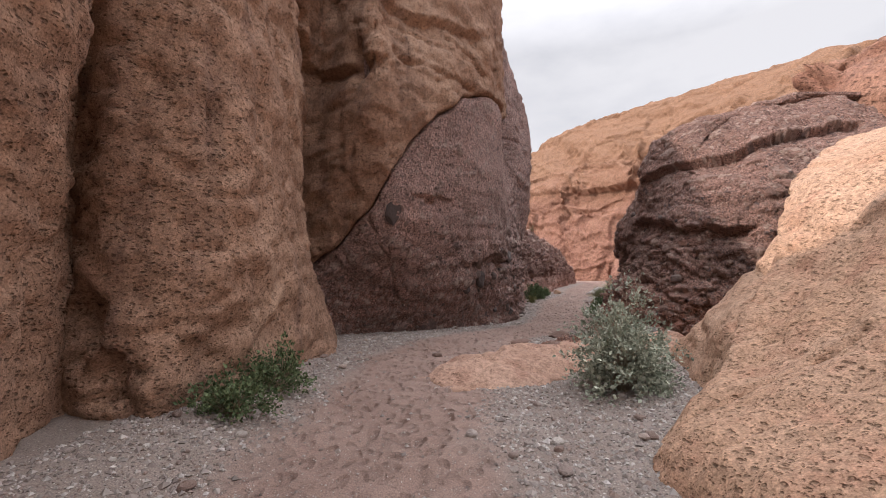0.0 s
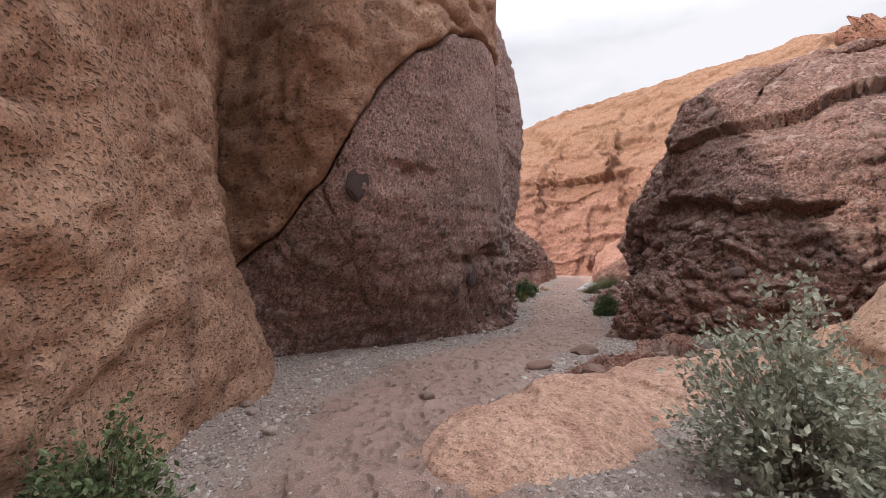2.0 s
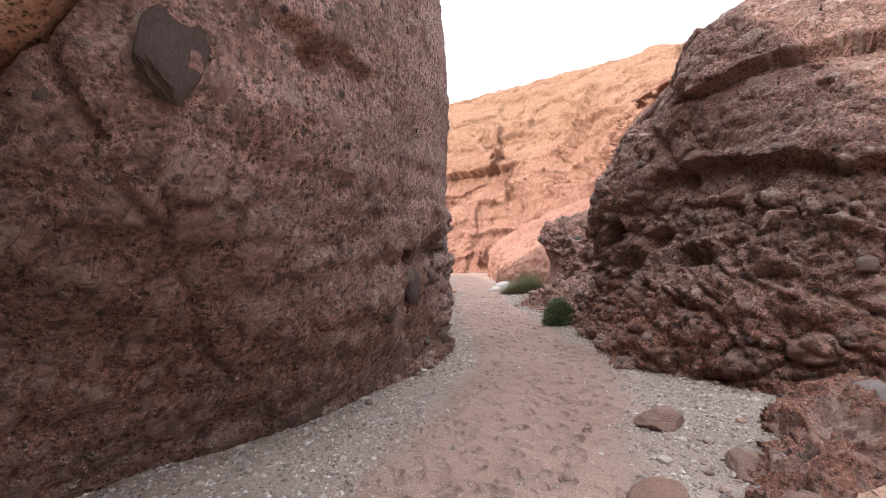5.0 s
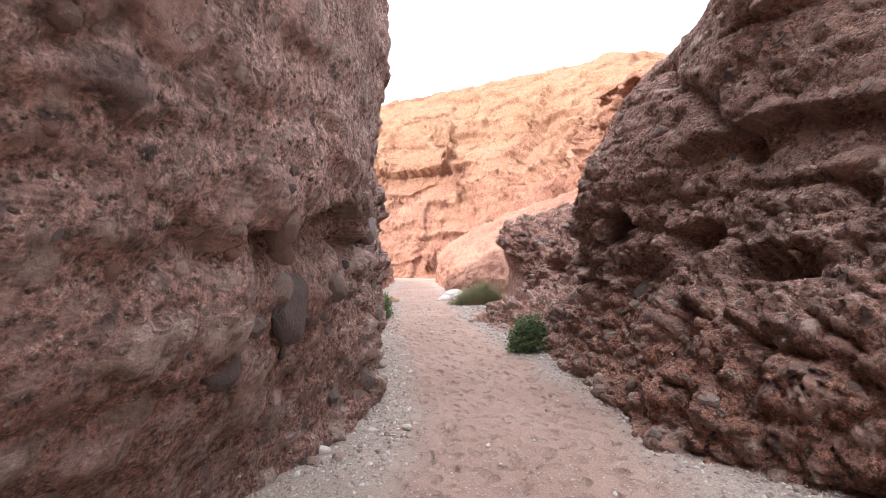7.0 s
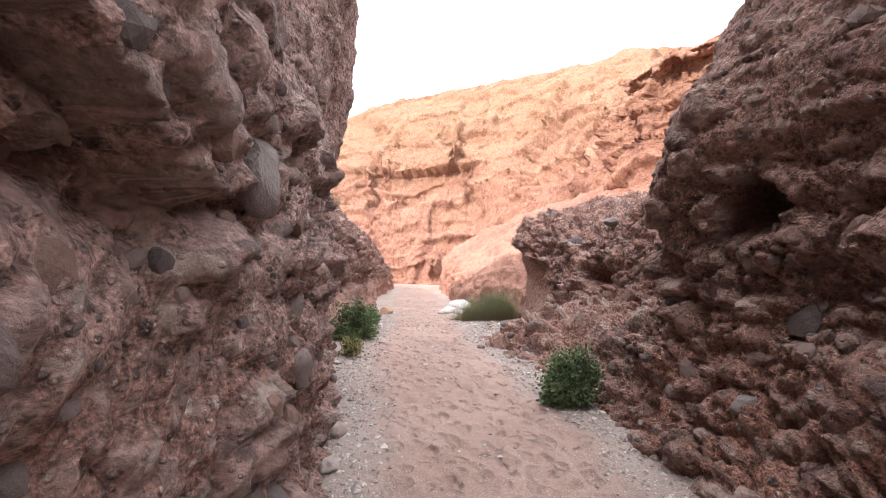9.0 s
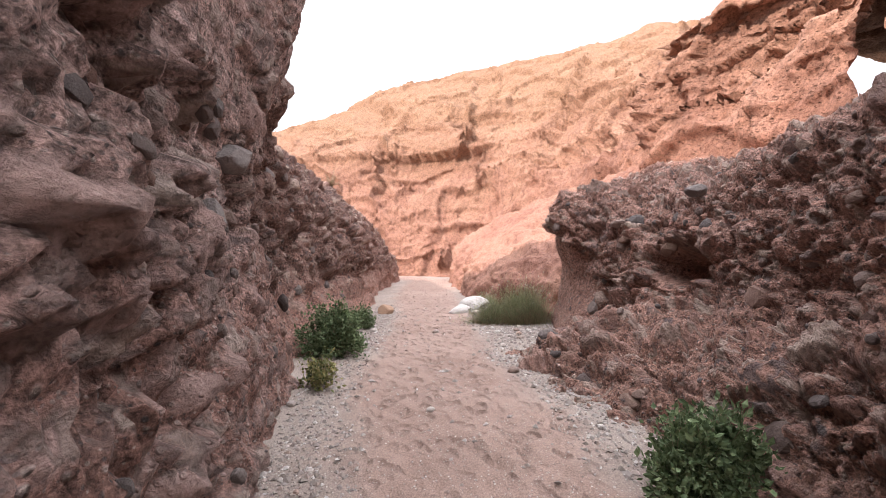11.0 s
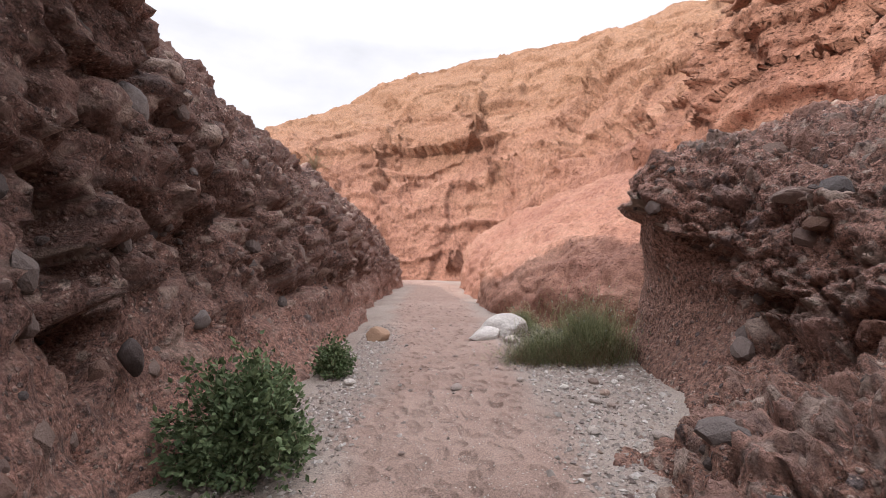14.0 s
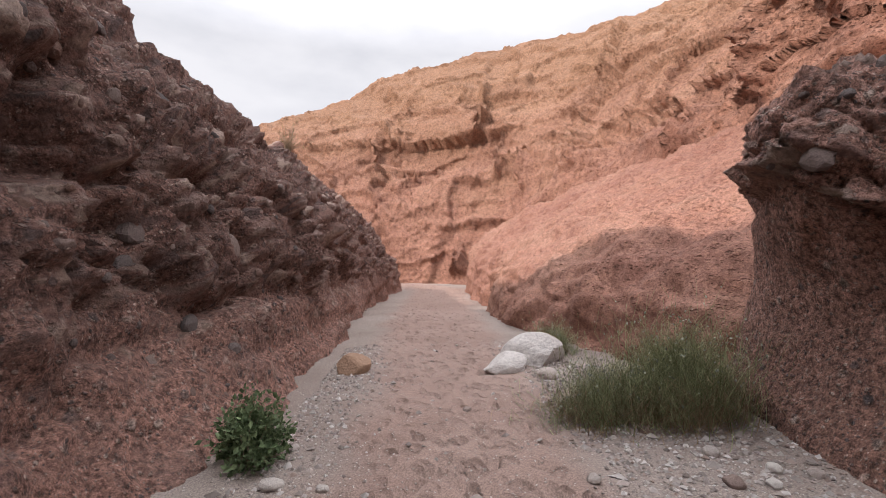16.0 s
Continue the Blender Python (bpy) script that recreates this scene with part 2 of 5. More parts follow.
def pebble_mat(name, *tints, island=False):
    """Stone whose tint differs from piece to piece."""
    m, nt, bsdf = mat_base(name, 0.85)
    co = nt.nodes.new("ShaderNodeTexCoord").outputs["Object"]
    rnd = nt.nodes.new("ShaderNodeNewGeometry").outputs["Random Per Island"] if island else nt.nodes.new("ShaderNodeObjectInfo").outputs["Random"]
    col = ramp(nt, rnd, *[(k / max(1, len(tints) - 1), t) for k, t in enumerate(tints)])
    fine = add(nt, "ShaderNodeTexNoise", [("Vector", co)], Scale=9.0, Detail=7.0, Roughness=0.65).outputs["Fac"]
    col = mix(nt, 0.8, col, ramp(nt, fine, (0.3, (0.62,)), (0.65, (1.15,))), "MULTIPLY")
    bn = add(nt, "ShaderNodeBump", [("Height", fine)], Strength=0.6, Distance=0.03)
    nt.links.new(col, bsdf.inputs["Base Color"])
    nt.links.new(bn.outputs["Normal"], bsdf.inputs["Normal"])
    return m


def leaf_mat(name, a, b, rough=0.6, see_through=0.25):
    m, nt, bsdf = mat_base(name, rough)
    rnd = nt.nodes.new("ShaderNodeNewGeometry").outputs["Random Per Island"]
    col = ramp(nt, rnd, (0.0, a), (0.7, b), (1.0, tuple(min(1, 1.35 * c) for c in b)))
    nt.links.new(col, bsdf.inputs["Base Color"])
    tr = nt.nodes.new("ShaderNodeBsdfTranslucent")
    nt.links.new(col, tr.inputs["Color"])
    ms = nt.nodes.new("ShaderNodeMixShader")
    ms.inputs[0].default_value = see_through
    nt.links.new(bsdf.outputs[0], ms.inputs[1])
    nt.links.new(tr.outputs[0], ms.inputs[2])
    nt.links.new(ms.outputs[0], nt.nodes["Material Output"].inputs["Surface"])
    return m


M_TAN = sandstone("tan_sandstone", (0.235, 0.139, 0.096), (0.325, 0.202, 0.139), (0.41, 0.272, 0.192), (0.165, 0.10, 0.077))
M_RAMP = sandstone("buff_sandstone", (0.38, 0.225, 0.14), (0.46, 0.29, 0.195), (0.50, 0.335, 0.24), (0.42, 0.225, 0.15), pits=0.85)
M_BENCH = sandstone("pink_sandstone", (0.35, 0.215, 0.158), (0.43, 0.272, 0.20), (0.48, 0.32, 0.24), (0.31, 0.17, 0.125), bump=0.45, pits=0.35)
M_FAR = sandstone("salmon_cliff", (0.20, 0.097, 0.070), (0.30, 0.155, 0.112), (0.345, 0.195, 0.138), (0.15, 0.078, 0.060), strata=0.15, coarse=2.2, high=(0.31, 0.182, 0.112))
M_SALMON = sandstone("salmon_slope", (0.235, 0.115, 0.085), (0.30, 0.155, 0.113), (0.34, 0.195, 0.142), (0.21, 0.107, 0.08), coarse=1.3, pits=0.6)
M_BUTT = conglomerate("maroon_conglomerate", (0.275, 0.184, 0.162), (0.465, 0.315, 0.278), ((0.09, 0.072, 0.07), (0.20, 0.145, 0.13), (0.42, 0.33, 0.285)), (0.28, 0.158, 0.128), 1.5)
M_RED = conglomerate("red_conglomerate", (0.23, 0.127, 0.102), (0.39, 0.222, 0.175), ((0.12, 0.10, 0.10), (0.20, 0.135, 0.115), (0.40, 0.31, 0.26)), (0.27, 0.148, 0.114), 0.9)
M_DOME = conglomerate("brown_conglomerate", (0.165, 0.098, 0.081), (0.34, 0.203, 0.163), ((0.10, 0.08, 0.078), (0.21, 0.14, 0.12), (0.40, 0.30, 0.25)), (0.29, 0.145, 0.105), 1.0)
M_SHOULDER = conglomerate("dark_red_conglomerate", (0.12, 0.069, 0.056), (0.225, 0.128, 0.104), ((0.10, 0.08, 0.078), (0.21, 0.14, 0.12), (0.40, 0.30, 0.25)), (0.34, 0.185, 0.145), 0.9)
M_SAND = sand("wash_sand")
M_GRAVEL = pebble_mat("gravel", (0.22, 0.18, 0.165), (0.36, 0.32, 0.295), (0.29, 0.215, 0.18), (0.55, 0.51, 0.48), (0.31, 0.275, 0.25), (0.18, 0.145, 0.13), island=True)
M_CLAST = pebble_mat("clast", (0.10, 0.085, 0.083), (0.15, 0.118, 0.108), (0.20, 0.12, 0.095), (0.125, 0.105, 0.10), (0.22, 0.165, 0.145), (0.18, 0.11, 0.085))
M_LOOSE = pebble_mat("loose_stone", (0.38, 0.33, 0.30), (0.24, 0.17, 0.145), (0.55, 0.51, 0.47), (0.36, 0.25, 0.20))
M_WHITE = pebble_mat("pale_boulder", (0.52, 0.48, 0.45), (0.52, 0.48, 0.45))
M_BROWN = pebble_mat("rust_rock", (0.35, 0.225, 0.155), (0.35, 0.225, 0.155))
M_GREY = pebble_mat("grey_boulder", (0.20, 0.172, 0.162), (0.20, 0.172, 0.162))
M_REDROCK = pebble_mat("red_rock", (0.22, 0.135, 0.108), (0.21, 0.145, 0.122))
M_DARKST = pebble_mat("dark_inclusion", (0.085, 0.066, 0.062), (0.085, 0.066, 0.062))

# ---------------------------------------------------------------- mesh helpers
def grid_mesh(name, p, keep=None):
    """A smooth mesh from a grid of points (nu, nv, 3). keep: which of its faces stay."""
    nu, nv = p.shape[:2]
    a = np.arange(nu * nv).reshape(nu, nv)
    f = np.stack([a[:-1, :-1], a[1:, :-1], a[1:, 1:], a[:-1, 1:]], -1).reshape(-1, 4)
    if keep is not None:
        f = f[keep.reshape(-1)]
    return poly_mesh(name, p.reshape(-1, 3), f)


def poly_mesh(name, v, f, flat=False):
    me = bpy.data.meshes.new(name)
    k = f.shape[1]
    me.vertices.add(len(v))
    me.vertices.foreach_set("co", np.asarray(v, np.float32).reshape(-1))
    me.loops.add(f.size)
    me.loops.foreach_set("vertex_index", f.reshape(-1).astype(np.int32))
    me.polygons.add(len(f))
    me.polygons.foreach_set("loop_start", np.arange(0, f.size, k, dtype=np.int32))
    me.polygons.foreach_set("loop_total", np.full(len(f), k, np.int32))
    me.polygons.foreach_set("use_smooth", np.full(len(f), not flat, bool))
    me.update()
    me.validate()
    return me


def put(name, me, material, parent=None, label="", category="", group="", kind=""):
    me.materials.append(material)
    ob = new(name, me)
    ob.parent = parent
    return tagged(ob, label, category, group, kind)


def catmull(c, t):
    """Curve through the rows of c at the parameters t (0 to n - 1)."""
    n = len(c)
    i = np.clip(np.floor(t).astype(int), 0, n - 2)
    f = (t - i).reshape((-1,) + (1,) * (c.ndim - 1))
    a, b, d, e = c[np.maximum(i - 1, 0)], c[i], c[i + 1], c[np.minimum(i + 2, n - 1)]
    return 0.5 * (2 * b + (d - a) * f + (2 * a - 5 * b + 4 * d - e) * f ** 2 + (3 * b - a - 3 * d + e) * f ** 3)


def station(x, y, az, *profile):
    """One upright rib of a rock face: its foot, the way it faces (compass degrees), and (out, height) pairs going up."""
    a = radians(az)
    return np.array([(x + o * math.sin(a), y + o * math.cos(a), z) for o, z in profile])


def even(c, n, weight=0.3):
    """n parameters along the polyline c, spaced by its length."""
    d = np.linalg.norm(np.diff(c, axis=0), axis=1)
    s = np.concatenate([[0], np.cumsum(d + weight * d.mean())])
    return np.interp(np.linspace(0, s[-1], n), s, np.arange(len(c)))


def face(ribs, nu, nv, first=0, last=None):
    """The smooth surface through ribs, as points (nu, nv, 3), with the rib parameter of each column."""
    net = np.stack(ribs)
    last = len(ribs) - 1 if last is None else last
    foot = net[first:last + 1, 2, :]
    u = first + even(foot, nu)
    mid = net[(first + last) // 2]
    v = even(mid, nv)
    cols = catmull(net, u)
    p = catmull(np.swapaxes(cols, 0, 1), v)
    return np.swapaxes(p, 0, 1), u


def normals(p, side):
    du = np.gradient(p, axis=0)
    dv = np.gradient(p, axis=1)
    n = np.cross(du, dv) * side
    return n / (np.linalg.norm(n, axis=2, keepdims=True) + 1e-9)


def blur(n, times):
    for _ in range(times):
        q = np.pad(n, ((1, 1), (1, 1), (0, 0)), mode="edge")
        n = (q[:-2, 1:-1] + q[2:, 1:-1] + q[1:-1, :-2] + q[1:-1, 2:] + n) / 5
    return n / (np.linalg.norm(n, axis=2, keepdims=True) + 1e-9)


def rough_rock(p, side, big=0.12, lump=0.05, block=0.0, block_size=0.5, ledge=0.0, scale=1.0, pits=0.0, clasts=0.0, crag=0.0, smooth_above=None, chips=0.0, busy=None):
    """Displaces a rock face along its normal: broad swell, lumps, blocks with joints, ledges, hollows, stones that stand out.
    Returns the face, its normals, and per point how much of a stone it is and that stone's tint."""
    n = blur(normals(p, side), 3)
    q = p.reshape(-1, 3)
    calm = np.ones(len(q)) if smooth_above is None else 0.3 + 0.7 * smooth(smooth_above + 0.7, smooth_above - 0.3, q[:, 2] + 0.3 * perlin(q * 0.8))
    if busy is not None:
        calm = calm * busy
    h = big * fbm(q, 0.55 / scale, 4) + calm * lump * fbm(q, 2.3 / scale, 5, 0.6)
    mask, tint = np.zeros(len(q)), np.zeros(len(q))
    if crag:
        w = q * (1, 1, 1.25) + 0.2 * np.stack([perlin(q * 1.1 / scale + k) for k in (2, 42, 82)], 1)
        h += calm * crag * (ridged(w, 1.0 / scale, 5) - 0.5)
    if block:
        w = q + 0.13 * block_size * np.stack([fbm(q + k, 1.3 / block_size, 2) for k in (0, 40, 80)], 1)
        w = w * (1, 1, 1.5)
        d1, d2, tag = cells(w, 1 / block_size)
        edge = smooth(0.0, 0.17, d2 - d1)
        h += calm * block * (edge * (0.45 + 1.0 * tag) - 0.75)
    if chips:
        for size in (0.42 * scale, 0.19 * scale):
            w = q + 0.16 * size * np.stack([fbm(q + k, 1.2 / size, 2) for k in (9, 49, 89)], 1)
            d1, d2, tag = cells(w * (1, 1, 1.25), 1 / size)
            h += calm * chips * size / (0.42 * scale) * (smooth(0.0, 0.15, d2 - d1) * (0.4 + 1.5 * tag) - 0.8)
    if clasts:
        for size, keep in ((0.42, 0.74), (0.2, 0.60), (0.11, 0.5)):
            w = q + 0.16 * size * np.stack([fbm(q + k, 2.2 / size, 2) for k in (6, 46, 86)], 1)
            d1, d2, tag = cells(w * (1, 1, 1.25), 1 / size)
            body = (tag > keep) * smooth(0.03, 0.16, d2 - d1) * smooth(0.60, 0.46, d1)
            h += clasts * (0.3 + 0.7 * calm) * (1 if busy is None else np.minimum(1, 1.5 * busy)) * size / 0.42 * body
            rim = (tag > keep) * smooth(0.72, 0.58, d1) * (1 - body)
            h -= 0.25 * clasts * size / 0.42 * rim
            mask = np.maximum(mask, body)
            tint = np.where(body > 0.05, (tag * 37.7) % 1, tint)
    if ledge:
        w = q * (0.16, 0.16, 1.15) / scale + 0.12 * fbm(q, 0.4 / scale, 3)[:, None]
        s = perlin(w + 5) + 0.6 * perlin(w * 2.7 + 9) + 0.35 * perlin(w * 6.1)
        h += ledge * np.tanh(2.2 * s)
    if pits:
        d1, d2, tag = cells(q * (1, 1, 1.6), 2.6)
        h -= pits * (tag > 0.62) * smooth(0.42, 0.05, d1)
    return p + n * h.reshape(p.shape[:2])[..., None], n, (mask, tint)


def hollows(p, n, *spots):
    """Presses hollows into a face: each a centre, a radius, a flatness (height to width) and a depth."""
    q = p.reshape(-1, 3)
    h = np.zeros(len(q))
    for c, r, flat, depth in spots:
        d = (q - np.array(c)) / (r, r, r * flat)
        w = np.linalg.norm(d, axis=1) + 0.22 * perlin(q * 2.5 / r * 0.6)
        h += depth * smooth(1.0, 0.55, w)
    return p - n * h.reshape(p.shape[:2])[..., None]


def stones_in(ob, marks):
    """Stores on the mesh which points belong to embedded stones, for the tint of the rock."""
    for name, values in zip(("stone", "tint"), marks):
        at = ob.data.attributes.new(name, "FLOAT", "POINT")
        at.data.foreach_set("value", np.asarray(values, np.float32))
    return ob


def groove(q, n, a, b, wobble=0.05, width=0.03, depth=0.08):
    """Depth of a crack that runs from a to b, over the points q with normals n."""
    a, b = np.array(a, float), np.array(b, float)
    ab = b - a
    t = np.clip(((q - a) @ ab) / (ab @ ab), 0, 1)
    near = a + t[:, None] * ab + wobble * np.stack([fbm(q + k, 1.9, 3) for k in (3, 13, 23)], 1)
    d = q - near
    far = np.abs((d * n).sum(1))
    d = d - n * (d * n).sum(1)[:, None]
    return depth * np.exp(-(np.linalg.norm(d, axis=1) / width) ** 2) * (far < 0.9)


def cracks(p, n, *lines):
    q, m = p.reshape(-1, 3), n.reshape(-1, 3)
    h = sum(groove(q, m, *ln) for ln in lines)
    return p - n * h.reshape(p.shape[:2])[..., None]


def undercut(p, n, line, depth=0.2, down=0.7, lip=0.06):
    """Cuts the rock back below a ledge: line runs along the lip, depth is how far, down how soon the cut runs out."""
    q = p.reshape(-1, 3)
    c = np.array(line, float)
    best = np.full(len(q), 1e9)
    zl, ends = np.zeros(len(q)), np.zeros(len(q))
    for k in range(len(c) - 1):
        ab = c[k + 1, :2] - c[k, :2]
        t = ((q[:, :2] - c[k, :2]) @ ab) / (ab @ ab)
        over = np.where((k == 0) & (t < 0), -t, np.where((k == len(c) - 2) & (t > 1), t - 1, 0)) * np.linalg.norm(ab)
        t = np.clip(t, 0, 1)
        d = np.linalg.norm(q[:, :2] - c[k, :2] - t[:, None] * ab, axis=1)
        near = d < best
        best = np.where(near, d, best)
        zl = np.where(near, c[k, 2] + t * (c[k + 1, 2] - c[k, 2]), zl)
        ends = np.where(near, over, ends)
    below = zl + 0.10 * fbm(q, 1.5, 3) - q[:, 2]
    h = smooth(-lip / 2, lip / 2, below) * np.exp(-np.maximum(below, 0) / down) * smooth(0.5, 0.0, ends) * smooth(2.2, 1.2, best)
    return p - n * (depth * h).reshape(p.shape[:2])[..., None]


def chance(*a):
    """A random number, 0 to 1, for each whole-number pair."""
    v = sum(np.asarray(x, float) * k for x, k in zip(a, (12.9898, 78.233)))
    v = np.sin(v) * 43758.5453
    return v - np.floor(v)


def jointed(p, side, thick=3.0, wide=4.6, step=0.7, gap=0.55, calm_below=5.0):
    """Bedded cliff rock: layers of uneven thickness, broken into blocks by upright joints, each set forward or back."""
    n = blur(normals(p, side), 8)
    q = p.reshape(-1, 3)
    run = np.concatenate([[0], np.cumsum(np.linalg.norm(np.diff(p[:, 0, :2], axis=0), axis=1))])
    run = np.repeat(run, p.shape[1]) + 1.2 * fbm(q, 0.22, 4)
    z = q[:, 2] + 1.3 * fbm(q, 0.09, 3) + 0.25 * fbm(q, 0.6, 3)
    h = np.zeros(len(q))
    strong = (0.35 + 0.65 * smooth(calm_below - 2, calm_below + 2, q[:, 2])) * (0.15 + 0.85 * smooth(0.93, 0.6, np.abs(n.reshape(-1, 3)[:, 2])))
    for size, share in ((1.0, 1.0), (0.37, 0.32)):
        b = z / (thick * size) + 0.7 * perlin(np.stack([0 * z + 3.3, 0 * z + 7.7, z * 0.45 / size], 1))
        row = np.floor(b)
        w = wide * size * (0.5 + 1.3 * chance(row, 3 * size))
        a = run / w + 9 * chance(row, 5)
        col = np.floor(a)
        fa, fb = a - col, b - row
        side_gap = np.minimum(fa, 1 - fa) * w
        bed_gap = np.minimum(fb, 1 - fb) * thick * size
        h += share * step * (0.4 * (chance(row, 11) - 0.5) + 1.3 * (chance(row, col) - 0.5)) * smooth(0, 0.16, side_gap) * smooth(0, 0.14, bed_gap)
        h -= share * gap * (np.exp(-(side_gap / 0.13) ** 2) * (chance(col, row + 2) > 0.45) + 0.8 * np.exp(-(bed_gap / 0.11) ** 2) * (chance(row + 4, col) > 0.55))
    return p + n * (h * strong).reshape(p.shape[:2])[..., None], n


def ground_z(x, y):
    """Height of the wash floor."""
    z = np.interp(y, [-30, 4, 10, 14.5, 17, 19, 21, 26, 60, 400], [0, 0, 0.03, -0.17, -0.12, 0.05, 0.12, 0.12, 0.3, 0.5])
    z = z + 0.26 * smooth(-1.1, -2.9, x) * smooth(8.2, 4.5, y)
    return z + 0.10 * smooth(1.2, 2.6, x) * smooth(7.5, 4.5, y)


# ---------------------------------------------------------------- ground
def path_x(y):
    """Middle of the trodden strip."""
    return np.interp(y, [-5, 0, 4, 8, 10, 12, 14, 17, 20, 24, 30, 40], [-.3, -.3, -0.6, -0.3, 0.7, 2.3, 3.5, 4.5, 5.2, 7.0, 9.2, 13.5])


def path_half(y):
    """Half the width of the trodden strip."""
    return np.interp(y, [0, 5, 8, 12, 16, 22, 26, 40], [1.0, 0.9, 1.0, 1.2, 0.95, 0.8, 0.9, 1.2])


def floor_height(q):
    """Height of the wash floor with its swells and footprints at the points q."""
    z = ground_z(q[:, 0], q[:, 1])
    near = smooth(60, 40, np.abs(q[:, 1])) * smooth(40, 20, np.abs(q[:, 0]))
    z += near * (0.035 * fbm(q, 0.5, 3) + 0.010 * fbm(q, 4, 3))
    off = np.abs(q[:, 0] - path_x(q[:, 1])) + 0.25 * perlin(q * 1.3)
    trod = smooth(1.45, 0.75, off / path_half(q[:, 1])) * near
    w = q * (1, 0.8, 1) + 0.10 * np.stack([perlin(q * 3 + k) for k in (1, 11, 21)], 1)
    d1, d2, tag = cells(w, 5.0)
    e1, e2, tag2 = cells(w + 3.3, 8.0)
    z += trod * (-0.075 * smooth(0.55, 0.12, d1) * (0.55 + 0.6 * tag) - 0.032 * smooth(0.45, 0.15, e1) + 0.022 + 0.012 * fbm(q, 6.0, 3))
    return z, trod


def wash_floor():
    ys = np.concatenate([np.linspace(-400, -12, 12), np.linspace(-11, 1.4, 40), np.arange(1.5, 24, 0.046), np.geomspace(24, 52, 180), np.geomspace(54, 900, 24)])
    xs = np.concatenate([-np.geomspace(600, 4.2, 20), np.arange(-4, 10, 0.05), np.geomspace(10.1, 30, 50), np.geomspace(34, 900, 16)])
    x, y = np.meshgrid(xs, ys, indexing="ij")
    q = np.stack([x, y, np.zeros_like(x)], -1).reshape(-1, 3)
    z, trod = floor_height(q)
    ob = put("ground", grid_mesh("ground", np.stack([x, y, z.reshape(x.shape)], -1)), M_SAND, label="trodden pinkish sand floor of a dry wash", category="ground", kind="structure")
    return stones_in(ob, (1 - trod,))


wash_floor()

